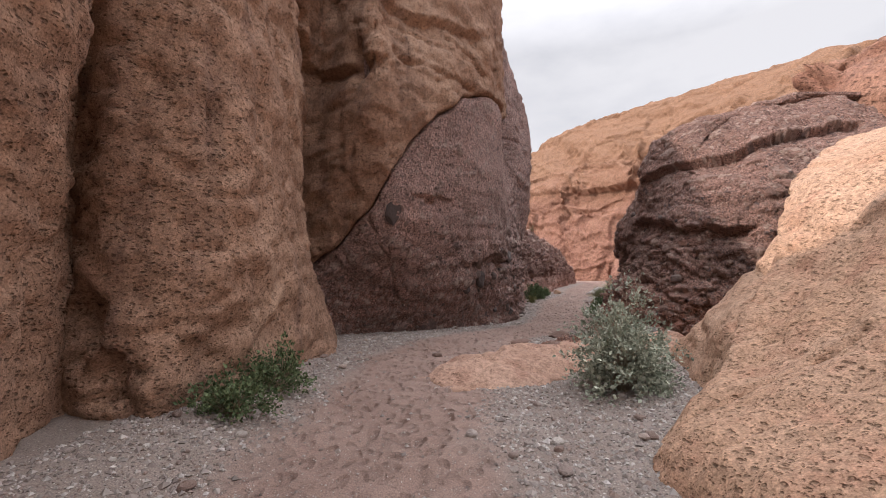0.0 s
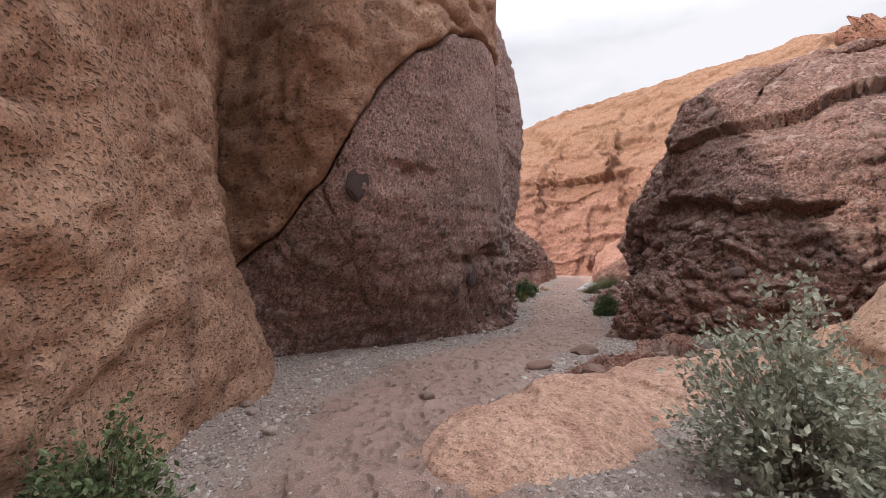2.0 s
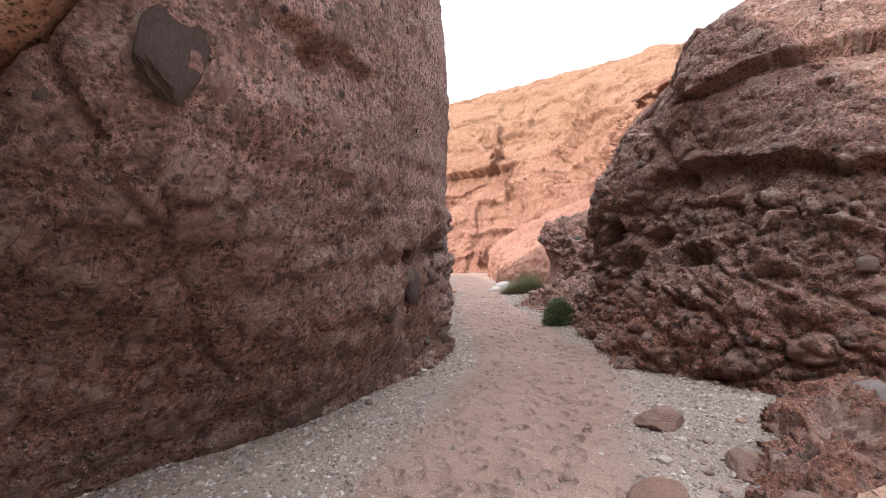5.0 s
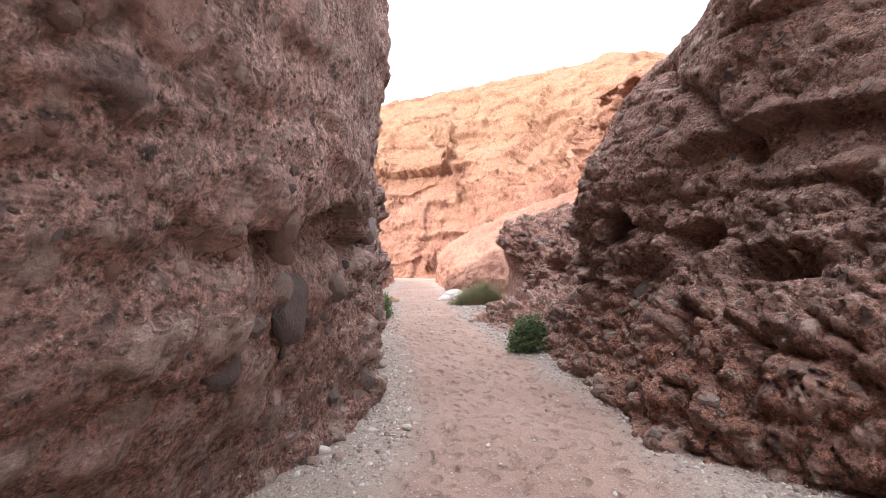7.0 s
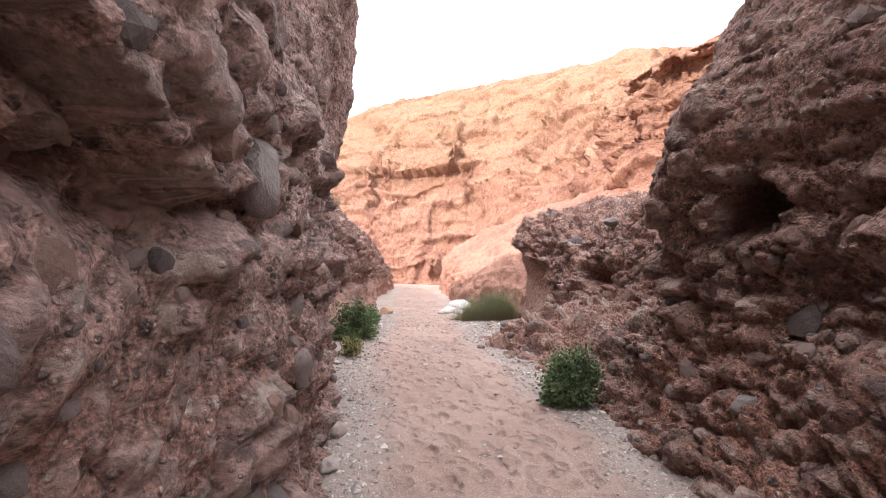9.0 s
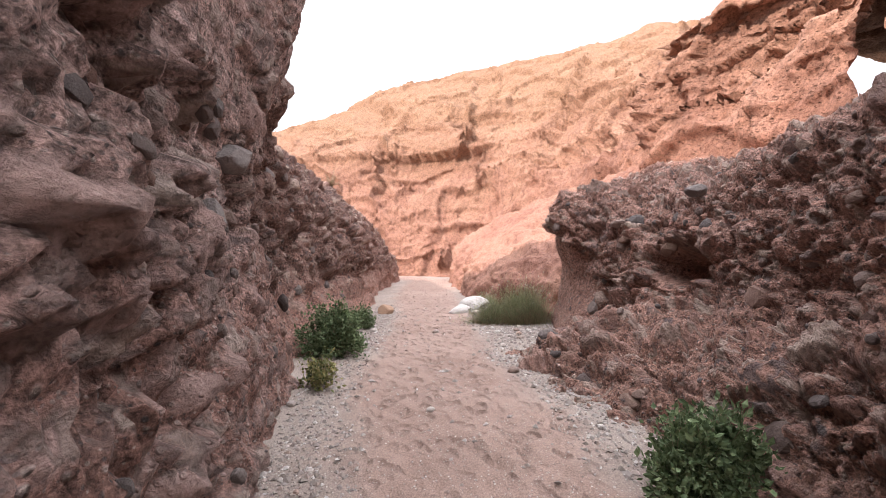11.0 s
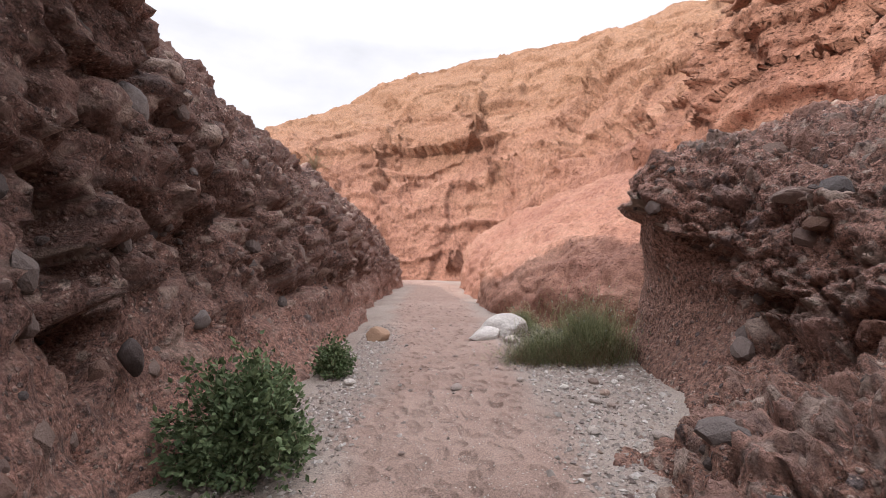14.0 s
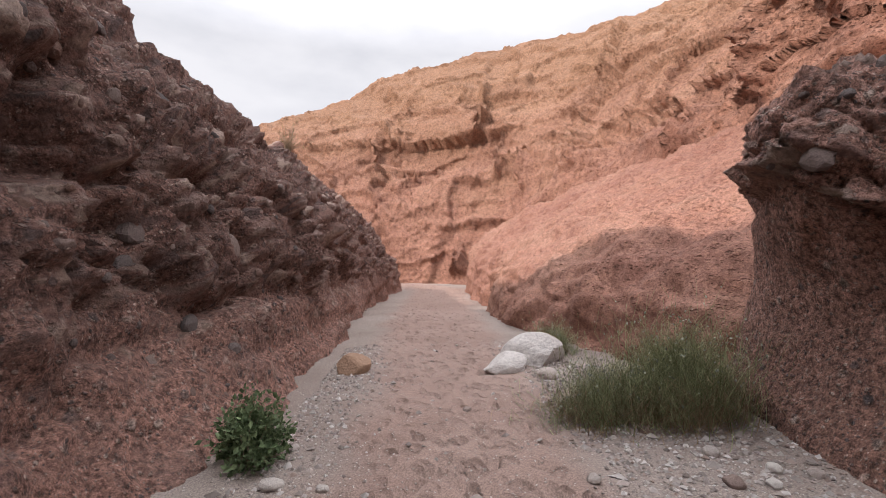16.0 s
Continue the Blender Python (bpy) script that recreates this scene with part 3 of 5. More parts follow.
# ---------------------------------------------------------------- left wall: tan cliff, dark buttress, low shoulder
LEFT = [
    station(-3.0, -12, 90, (0, -.3), (.1, 1), (.2, 2.2), (.3, 3.5), (.3, 5.5), (0, 7.4), (-1, 8.5)),
    station(-3.1, 1.5, 90, (0, -.3), (.1, 1), (.3, 2.2), (.6, 3.5), (1.0, 5.5), (.8, 7.8), (-.6, 9.5)),
    station(-3.4, 3.5, 90, (0, -.3), (0, 1), (.15, 2.2), (.3, 3.5), (.7, 5.5), (.6, 7.2), (-.6, 8.4)),
    station(-3.62, 4.42, 110, (0, -.3), (0, 1), (0, 2.2), (0, 3.5), (0, 5.5), (-.2, 7.0), (-1, 8.2)),
    station(-2.85, 4.22, 120, (.1, -.3), (0, 1), (-.15, 2.2), (-.22, 3.5), (-.3, 5.5), (-.4, 6.8), (-1.4, 7.8)),
    station(-2.62, 5.0, 95, (0, -.3), (.2, 1), (.38, 2.0), (.3, 3.5), (.2, 5.5), (.1, 6.8), (-1, 7.7)),
    station(-2.45, 7.2, 95, (.1, -.3), (.1, 1), (.0, 2.2), (-.1, 3.5), (-.1, 5.5), (-.1, 7.8), (-1, 9.2)),
    station(-2.15, 9.3, 100, (.05, -.3), (-.4, 1), (-.75, 2.2), (-.95, 3.5), (-.9, 5.5), (-.6, 8.6), (-1.4, 12)),
    station(-3.0, 10.05, 100, (0, -.3), (-.15, 1), (-.4, 2.2), (-.35, 3.5), (.2, 5.5), (.4, 8.6), (-.8, 12)),
    station(-2.9, 10.8, 140, (0, -.3), (.25, 1), (.8, 2.2), (1.4, 3.5), (2.2, 5.5), (2, 8.5), (.7, 12)),
    station(-2.0, 11.6, 150, (0, -.3), (.7, 1), (1.6, 2.2), (2.0, 3.5), (2.2, 5.5), (1.8, 8.5), (.5, 12.5)),
    station(-.6, 12.5, 150, (0, -.3), (.9, 1), (1.3, 2.2), (1.7, 3.5), (2, 5.5), (1.6, 8.5), (.3, 12.5)),
    station(.9, 13.6, 140, (0, -.3), (.4, 1), (.8, 2.2), (1, 3.5), (1, 5.5), (.9, 8.5), (.3, 12.5)),
    station(2.35, 15.4, 120, (0, -.4), (0, 1), (-.05, 2.2), (-.1, 3.5), (-.45, 5.5), (-.5, 8.5), (-.6, 12.5)),
    station(2.75, 16.6, 105, (0, -.4), (-.1, 1), (-.05, 2.2), (.1, 3.5), (.25, 5.0), (-.1, 7), (-.9, 12)),
    station(3.1, 17.9, 100, (0, -.4), (-.2, 1), (-.3, 2.1), (-.08, 3.3), (.2, 4.8), (.2, 7.5), (-1.0, 11)),
    station(3.4, 19.0, 100, (0, -.3), (-.28, 1), (-.35, 2.1), (0, 3.2), (.2, 4.6), (-.1, 7), (-1.6, 10)),
    station(3.72, 19.9, 110, (0, -.2), (-.5, 1), (-.7, 2), (-.7, 3.1), (-.6, 4.5), (-1.4, 6.2), (-3.5, 10.5)),
    station(3.95, 21.0, 110, (0, -.2), (-.65, 1), (-.8, 2), (-.8, 3.1), (-.72, 4.3), (-1.8, 5.8), (-4.3, 10.5)),
    station(4.7, 22.4, 110, (0, -.2), (-.7, 1), (-.9, 1.9), (-1.1, 2.8), (-1.5, 3.9), (-2.7, 6.2), (-5, 11)),
    station(5.3, 23.8, 112, (0, -.2), (-.7, .9), (-.9, 1.7), (-1.1, 2.5), (-1.6, 3.3), (-2.8, 4.5), (-6, 9.6)),
    station(6.2, 26.0, 112, (0, -.2), (-.5, .9), (-.7, 1.6), (-1, 2.4), (-1.6, 3.2), (-2.8, 4.4), (-6.5, 8.8)),
    station(7.0, 28.8, 112, (0, -.2), (-.4, .8), (-.6, 1.6), (-.9, 2.5), (-1.5, 3.4), (-2.5, 4.2), (-6, 5.4)),
    station(8.2, 32.0, 115, (0, -.2), (-.3, .8), (-.5, 1.6), (-.8, 2.5), (-1.4, 3.4), (-2.2, 3.9), (-5, 4.4)),
    station(10.2, 37.0, 115, (0, -.2), (-.2, .8), (-.4, 1.5), (-.7, 2.3), (-1.2, 2.9), (-2.0, 3.3), (-4, 3.5)),
    station(12.0, 41.0, 120, (0, -.2), (-.2, .5), (-.4, .9), (-.7, 1.3), (-1.2, 1.7), (-2.0, 2), (-4, 2.2)),
    station(11.0, 45.0, 40, (0, -.2), (-.3, .4), (-.5, .8), (-.9, 1.1), (-1.4, 1.4), (-2.2, 1.6), (-4, 1.7)),
]
# height of the joint between dark and tan rock, rib by rib
JOINT_RIB = [0, 7.6, 8.1, 9.0, 9.5, 10.0, 10.5, 11, 11.5, 12, 12.8, 13.3, 13.6, 30]
JOINT_Z = [-2, -2, 1.2, 2.0, 2.8, 3.9, 4.9, 5.6, 6.1, 6.3, 6.4, 6.9, 20, 20]


def left_face(nu, nv, first, last, tan):
    p, u = face(LEFT, nu, nv, first, last)
    q = p.reshape(-1, 3)
    joint = np.repeat(np.interp(u, JOINT_RIB, JOINT_Z), nv) + 0.14 * fbm(q, 0.9, 3)
    above = smooth(-0.06, 0.06, q[:, 2] - joint).reshape(p.shape[:2])
    if tan:
        p, n, marks = rough_rock(p, 1, big=0.09, lump=0.035, block=0.05, block_size=2.4, pits=0.06, crag=0.05, chips=0.022)
        off = -0.45 + 0.52 * above
    else:
        busy = np.repeat(0.35 + 0.75 * smooth(11.8, 13.4, u) - 0.45 * smooth(14.4, 15.2, u), nv)
        p, n, marks = rough_rock(p, 1, big=0.09, lump=0.05, block=0.05, block_size=1.1, ledge=0.02, crag=0.07, clasts=0.055, smooth_above=2.4, chips=0.06, busy=busy)
        off = -0.5 * above
    return p + n * off[..., None], n, marks


P_TAN, N_TAN, _ = left_face(490, 220, 0, 14, True)
P_TAN = cracks(P_TAN, N_TAN,
               ((-2.25, 5.75, 6.5), (-2.25, 5.73, 0.3), 0.06, 0.035, 0.06),
               ((-2.45, 4.64, 5.5), (-2.31, 4.6, 2.3), 0.06, 0.04, 0.07),
               ((-2.31, 4.6, 2.3), (-2.2, 5.7, 2.5), 0.05, 0.04, 0.06),
               ((-2.0, 9.0, 3.4), (-2.4, 8.6, 5.6), 0.08, 0.05, 0.08),
               ((-3.0, 8.5, 7.3), (-1.7, 9.3, 5.7), 0.14, 0.14, 0.30),
               ((-1.7, 9.3, 5.7), (0.2, 10.9, 4.9), 0.10, 0.06, 0.10),
               ((-1.2, 9.2, 6.9), (0.9, 12.0, 6.6), 0.12, 0.07, 0.12))
P_TAN = cracks(P_TAN, N_TAN,
               ((-2.4, 4.68, 3.4), (-2.34, 4.59, 2.65), 0.04, 0.03, 0.06), ((-2.34, 4.59, 2.65), (-2.21, 4.75, 2.48), 0.04, 0.03, 0.06),
               ((-2.5, 4.58, 4.4), (-2.37, 4.73, 3.8), 0.04, 0.035, 0.07), ((-2.25, 9.5, 4.9), (-2.19, 9.55, 3.6), 0.06, 0.05, 0.10),
               ((-1.9, 9.2, 6.7), (-0.66, 9.72, 6.1), 0.10, 0.07, 0.16), ((-0.66, 9.72, 6.1), (0.6, 11.4, 6.0), 0.10, 0.06, 0.14),
               ((0.2, 10.5, 7.1), (0.95, 11.3, 6.8), 0.08, 0.06, 0.14))
P_TAN = undercut(P_TAN, N_TAN, ((-3.2, 8.4, 7.0), (-2.8, 8.73, 6.5), (-2.1, 9.5, 5.9)), 0.35, 0.5)
P_TAN = undercut(P_TAN, N_TAN, ((-1.9, 9.2, 7.5), (-0.6, 9.8, 7.2), (0.9, 11.3, 7.6)), 0.25, 0.6)
P_TAN = hollows(P_TAN, N_TAN, ((-2.95, 4.2, 0.55), 0.3, 1.3, 0.25), ((-2.6, 8.8, 6.6), 0.55, 0.5, 0.6), ((-3.2, 4.35, 1.0), 0.35, 1.6, 0.2),
                ((-2.33, 4.7, 1.8), 0.10, 0.6, 0.09), ((-2.46, 4.35, 1.78), 0.08, 0.6, 0.07), ((-2.38, 5.1, 1.55), 0.09, 0.5, 0.07))
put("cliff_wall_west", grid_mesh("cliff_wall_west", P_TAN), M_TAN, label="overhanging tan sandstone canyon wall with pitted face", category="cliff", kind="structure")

P_BUT, N_BUT, marks = left_face(520, 270, 7, 17, False)
P_BUT = cracks(P_BUT, N_BUT,
               ((-1.75, 9.9, 3.0), (-1.31, 10.4, 1.85), 0.05, 0.035, 0.07),
               ((-1.31, 10.4, 1.85), (-1.22, 10.9, 1.36), 0.05, 0.03, 0.06),
               ((-1.22, 10.9, 1.36), (-1.05, 11.5, 0.6), 0.07, 0.04, 0.07),
               ((0.2, 12.4, 1.7), (2.0, 14.6, 1.75), 0.14, 0.09, 0.14),
               ((2.5, 16.3, 0.1), (2.75, 17.0, 3.2), 0.15, 0.10, 0.22),
               ((3.1, 19.3, 3.4), (3.25, 19.55, 1.2), 0.10, 0.12, 0.40), ((3.25, 19.55, 1.2), (3.5, 19.75, 0.1), 0.10, 0.09, 0.25),
               ((2.75, 18.2, 0.7), (3.1, 18.9, 0.95), 0.08, 0.04, 0.08))
P_BUT = undercut(P_BUT, N_BUT, ((0.9, 12.85, 1.75), (1.46, 13.27, 2.0), (1.75, 13.6, 2.05), (1.95, 14.1, 1.75)), 0.32, 0.28)
P_BUT = undercut(P_BUT, N_BUT, ((-0.5, 10.4, 3.25), (0.1, 10.9, 3.2)), 0.12, 0.15)
P_BUT = hollows(P_BUT, N_BUT, ((-0.25, 10.55, 3.1), 0.22, 0.5, 0.12), ((3.0, 18.6, 1.9), 0.3, 1.6, 0.3))
cliff_dark = stones_in(put("cliff_wall_buttress", grid_mesh("cliff_wall_buttress", P_BUT), M_BUTT, label="dark maroon conglomerate buttress with embedded stones", category="cliff", kind="structure"), marks)


def low_left():
    p, u = face(LEFT, 440, 190, 16, 26)
    apron = 0.25 + 0.75 * smooth(0.7, 1.4, p[..., 2] + 0.35 * perlin(p.reshape(-1, 3) * 0.9).reshape(p.shape[:2])).reshape(-1)
    apron = apron * np.repeat(0.45 + 0.55 * smooth(17.4, 18.8, u), p.shape[1])
    p, n, marks = rough_rock(p, 1, big=0.24, lump=0.07, block=0.20, block_size=1.5, ledge=0.07, crag=0.08, clasts=0.06, chips=0.07, busy=apron)
    marks = (marks[0] * np.minimum(1, 0.35 + 0.65 * apron), marks[1])
    fade = smooth(16.0, 17.2, u)
    return p - n * (0.35 * (1 - fade))[:, None, None], n, marks


P_LOW, N_LOW, marks = low_left()
P_LOW = hollows(P_LOW, N_LOW, ((3.35, 21.3, 1.45), 0.3, 2.8, 0.5), ((4.0, 22.75, 1.6), 0.3, 1.8, 0.4), ((3.0, 20.4, 2.6), 0.3, 1.8, 0.4))
P_LOW = cracks(P_LOW, N_LOW, ((3.5, 20.6, 3.2), (3.6, 21.0, 0.5), 0.12, 0.09, 0.2), ((4.3, 22.9, 0.7), (5.0, 24.0, 1.1), 0.1, 0.06, 0.12))
cliff_low = stones_in(put("cliff_wall_shoulder", grid_mesh("cliff_wall_shoulder", P_LOW), M_SHOULDER, label="reddish conglomerate shoulder sloping to the wash", category="cliff", kind="structure"), marks)

# ---------------------------------------------------------------- right side
RAMP = [
    station(1.7, -12, 270, (0, -.2), (-.6, .4), (-1.8, 1.2), (-3.2, 2.4), (-5.5, 5), (-9, 7)),
    station(1.7, 0, 270, (0, -.2), (-.5, .35), (-1.7, 1), (-3.2, 2), (-5, 3.8), (-8, 6)),
    station(1.5, 3.0, 270, (0, -.2), (-.35, .3), (-1.7, 1), (-3.0, 1.9), (-4.8, 3.5), (-8, 5)),
    station(1.85, 4.1, 260, (0, -.2), (-.4, .25), (-1.3, .72), (-2.6, 1.55), (-4.2, 3.0), (-7.5, 4.3)),
    station(2.75, 4.75, 230, (0, -.2), (-.25, .45), (-.8, .95), (-2.0, 1.6), (-3.4, 2.8), (-7, 4.2)),
    station(3.15, 5.7, 270, (0, -.2), (-.2, .5), (-.6, 1.0), (-1.7, 1.65), (-3.1, 2.8), (-6.5, 4.2)),
    station(3.75, 7.2, 280, (0, -.2), (-.15, .5), (-.5, .98), (-1.2, 1.75), (-2.4, 3.05), (-5.5, 4.6)),
    station(4.1, 8.6, 290, (0, -.2), (-.3, .3), (-.8, .55), (-1.6, 1.05), (-2.8, 1.9), (-5, 3.0)),
    station(4.8, 9.9, 310, (0, -.3), (-.4, .1), (-.9, .3), (-1.8, .6), (-2.8, 1), (-4, 1.6)),
]
P_RAMP, _ = face(RAMP, 400, 200)
P_RAMP, N_RAMP, _ = rough_rock(P_RAMP, -1, big=0.06, lump=0.03, block=0.05, block_size=1.9, pits=0.035, crag=0.03)
P_RAMP = cracks(P_RAMP, N_RAMP, ((1.8, 4.0, 0.05), (2.55, 4.04, 0.48), 0.05, 0.05, 0.14), ((2.55, 4.04, 0.48), (3.17, 3.9, 0.81), 0.05, 0.05, 0.14), ((3.17, 3.9, 0.81), (3.9, 3.6, 1.3), 0.05, 0.05, 0.14), ((3.4, 5.0, 1.2), (5.4, 5.6, 2.5), 0.08, 0.12, 0.08), ((1.7, 3.2, 0.15), (2.6, 3.4, 0.6), 0.05, 0.05, 0.05))
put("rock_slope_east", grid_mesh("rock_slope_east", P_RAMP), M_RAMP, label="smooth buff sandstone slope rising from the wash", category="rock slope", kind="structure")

BENCH = [(-0.05, 5.9, 0.5, 0.17), (0.7, 6.9, 0.8, 0.26), (1.6, 7.6, 0.85, 0.30), (2.7, 8.2, 0.75, 0.36), (3.6, 8.6, 0.6, 0.34), (4.6, 9.0, 0.5, 0.3)]
RED_LEDGE = [(1.7, 8.75, 0.3, 0.10), (2.5, 9.1, 0.42, 0.22), (3.4, 9.5, 0.48, 0.32), (4.3, 9.9, 0.5, 0.34), (5.2, 10.2, 0.5, 0.3)]


def bench(spine, **relief):
    """Low water-worn ledge that crosses the wash, steep on its upstream side."""
    c = catmull(np.array(spine), even(np.array(spine)[:, :2], 150))
    t = np.gradient(c[:, :2], axis=0)
    t /= np.linalg.norm(t, axis=1)[:, None]
    s = np.linspace(-1.15, 1.15, 70)
    ends = smooth(0, 0.10, np.linspace(0, 1, 150))
    hump = np.clip(1 - np.abs(s) ** 2.6, -0.4, 1) * np.interp(s, [-1, -0.6, 1], [1.0, 1.15, 0.75])
    p = np.zeros((150, 70, 3))
    for k in (0, 1):
        p[..., k] = c[:, None, k] + (t[:, 1] if k == 0 else -t[:, 0])[:, None] * (s[None] * c[:, 2:3] * (0.35 + 0.65 * ends[:, None]))
    q = p.reshape(-1, 3)
    p[..., 2] = ground_z(q[:, 0], q[:, 1]).reshape(150, 70) + hump[None] * c[:, 3:4] * ends[:, None] - 0.05
    w = p.reshape(-1, 3)
    p[..., :2] += 0.16 * np.stack([fbm(w + k, 1.1, 3) for k in (0, 50)], -1).reshape(150, 70, 2)
    p, n, marks = rough_rock(p, 1, **relief)
    return p, marks


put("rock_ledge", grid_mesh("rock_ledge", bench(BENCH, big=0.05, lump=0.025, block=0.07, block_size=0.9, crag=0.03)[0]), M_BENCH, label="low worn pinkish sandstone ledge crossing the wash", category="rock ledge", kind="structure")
P_RUBBLE, marks = bench(RED_LEDGE, big=0.06, lump=0.05, crag=0.06, clasts=0.06, chips=0.06)
stones_in(put("rubble_ledge", grid_mesh("rubble_ledge", P_RUBBLE), M_DOME, label="crumbling dark red conglomerate ledge below the dome", category="rock ledge", kind="structure"), marks)

DOME = [
    station(10.0, 8.6, 180, (0, .5), (-.1, 2), (-.4, 3.2), (-.9, 4.3), (-1.8, 5.2), (-3, 5.9), (-4, 6.2)),
    station(7.2, 8.9, 195, (0, -.2), (-.1, 1.2), (-.4, 2.5), (-.8, 3.8), (-1.6, 4.9), (-2.6, 5.6), (-4, 6)),
    station(5.3, 9.7, 220, (0, -.3), (-.2, .8), (-.4, 1.9), (-.8, 3.2), (-1.5, 4.3), (-2.6, 5.2), (-4.5, 5.9)),
    station(4.55, 10.5, 250, (0, -.3), (-.1, .8), (-.5, 1.7), (-.9, 2.8), (-1.5, 4.1), (-2.5, 5.1), (-5, 5.8)),
    station(4.3, 11.6, 272, (0, -.4), (-.15, .9), (-.6, 1.6), (-1, 2.7), (-1.4, 4.1), (-2.3, 5.2), (-5, 5.9)),
    station(4.15, 12.9, 285, (0, -.4), (-.4, .8), (-1, 1.6), (-1.3, 2.7), (-1.4, 4.2), (-2.2, 5.3), (-5, 6)),
    station(4.95, 14.3, 290, (0, -.4), (-.7, .6), (-1, 1.5), (-.9, 2.7), (-1.2, 4.0), (-2, 5.0), (-5, 5.9)),
    station(5.5, 15.7, 290, (0, -.4), (-.5, .6), (-.6, 1.4), (-.4, 2.4), (-.8, 3.3), (-1.7, 4.3), (-4, 5.6)),
    station(6.1, 16.8, 320, (0, -.4), (-.8, .6), (-1.2, 1.3), (-1.2, 2.2), (-1.6, 3.0), (-2.4, 3.9), (-4, 5)),
    station(7.6, 17.6, 350, (0, -.2), (-.5, .6), (-.8, 1.3), (-1.0, 2.2), (-1.4, 3.0), (-2.0, 3.9), (-3, 5)),
]
P_DOME, _ = face(DOME, 470, 270)
P_DOME, N_DOME, marks = rough_rock(P_DOME, -1, big=0.13, lump=0.06, block=0.09, block_size=1.2, ledge=0.04, crag=0.08, clasts=0.06, smooth_above=2.1, chips=0.07)
P_DOME = cracks(P_DOME, N_DOME,
                ((6.0, 14.6, 4.6), (5.3, 12.6, 2.6), 0.15, 0.12, 0.25), ((4.5, 12.4, 2.0), (4.3, 12.0, 0.4), 0.15, 0.12, 0.25))
P_DOME = undercut(P_DOME, N_DOME, ((5.6, 13.3, 2.9), (5.45, 12.0, 2.9), (5.35, 10.6, 2.6), (5.5, 10.2, 2.5), (6.3, 9.7, 2.5)), 0.30, 0.55)
P_DOME = undercut(P_DOME, N_DOME, ((5.4, 12.4, 4.0), (6.0, 11.1, 4.2), (6.6, 10.5, 4.25), (7.85, 10.2, 4.65), (9.1, 10.15, 4.9)), 0.30, 0.35)
P_DOME = hollows(P_DOME, N_DOME, ((6.0, 14.7, 1.95), 0.36, 1.1, 0.75), ((5.72, 15.03, 0.22), 0.17, 1.0, 0.25), ((5.35, 13.2, 1.75), 0.5, 0.55, 0.5),
                 ((5.1, 12.2, 1.5), 0.55, 0.35, 0.35), ((4.75, 12.9, 1.0), 0.3, 0.8, 0.3), ((5.9, 15.6, 1.5), 0.25, 0.8, 0.25))
cliff_dome = stones_in(put("cliff_wall_dome", grid_mesh("cliff_wall_dome", P_DOME), M_DOME, label="domed brown conglomerate outcrop with crumbly undercut foot", category="outcrop", kind="structure"), marks)

BANK = [
    station(5.75, 15.8, 280, (0, -.4), (-.4, .6), (-.9, 1.2), (-1.3, 2.1), (-2, 3), (-4, 3.5)),
    station(6.1, 17.2, 275, (0, -.3), (-.6, .5), (-1.4, 1.0), (-1.7, 1.9), (-2.4, 2.9), (-5, 3.5)),
    station(6.2, 19.0, 270, (0, -.2), (-1.0, .45), (-2.1, .95), (-2.4, 1.8), (-3.2, 2.7), (-6, 3.5)),
    station(6.4, 20.3, 275, (0, -.2), (-1.1, .4), (-2.1, .85), (-2.5, 1.7), (-3.3, 2.6), (-6, 3.4)),
    station(7.9, 21.3, 290, (0, -.2), (-.5, .5), (-.9, 1.0), (-1.0, 1.7), (-1.8, 2.5), (-4, 3.3)),
    station(8.75, 22.4, 295, (0, -.2), (-.3, .5), (-.42, 1.1), (-.12, 2.05), (-.7, 2.9), (-3, 3.4)),
    station(9.7, 23.6, 330, (0, -.2), (-.2, .5), (-.4, 1.1), (-.5, 1.9), (-1, 2.7), (-2.5, 3.2)),
    station(11.2, 23.9, 350, (0, .2), (-.2, .8), (-.4, 1.4), (-.6, 2.1), (-1, 2.7), (-2.5, 3.2)),
]
P_BANK, _ = face(BANK, 430, 210)
LIP = ((7.3, 20.7, 0.7), (7.9, 21.3, 1.05), (8.4, 21.9, 1.65), (8.75, 22.4, 2.1), (9.2, 23.0, 2.0))
lip_z = np.interp(P_BANK[..., 1], [c[1] for c in LIP], [c[2] for c in LIP])
worn = smooth(20.6, 21.4, P_BANK[..., 1]) * smooth(0.1, -0.15, P_BANK[..., 2] - lip_z)
P_BANK, N_BANK, marks = rough_rock(P_BANK, -1, big=0.13, lump=0.07, block=0.08, block_size=0.9, ledge=0.03, crag=0.07, clasts=0.065, chips=0.06, busy=1 - 0.92 * worn.reshape(-1))
marks = [mk * (1 - 0.9 * worn.reshape(-1)) for mk in marks]
P_BANK = undercut(P_BANK, N_BANK, LIP, 0.18, 1.1)
P_BANK = hollows(P_BANK, N_BANK, ((8.55, 19.0, 1.45), 0.75, 0.55, 0.75), ((8.6, 20.6, 1.1), 0.4, 0.3, 0.25), ((8.7, 22.2, 1.2), 0.5, 1.2, 0.3))
cliff_bank = stones_in(put("cliff_wall_bank", grid_mesh("cliff_wall_bank", P_BANK), M_RED, label="crumbling red conglomerate bank with hollows", category="bank", kind="structure"), marks)

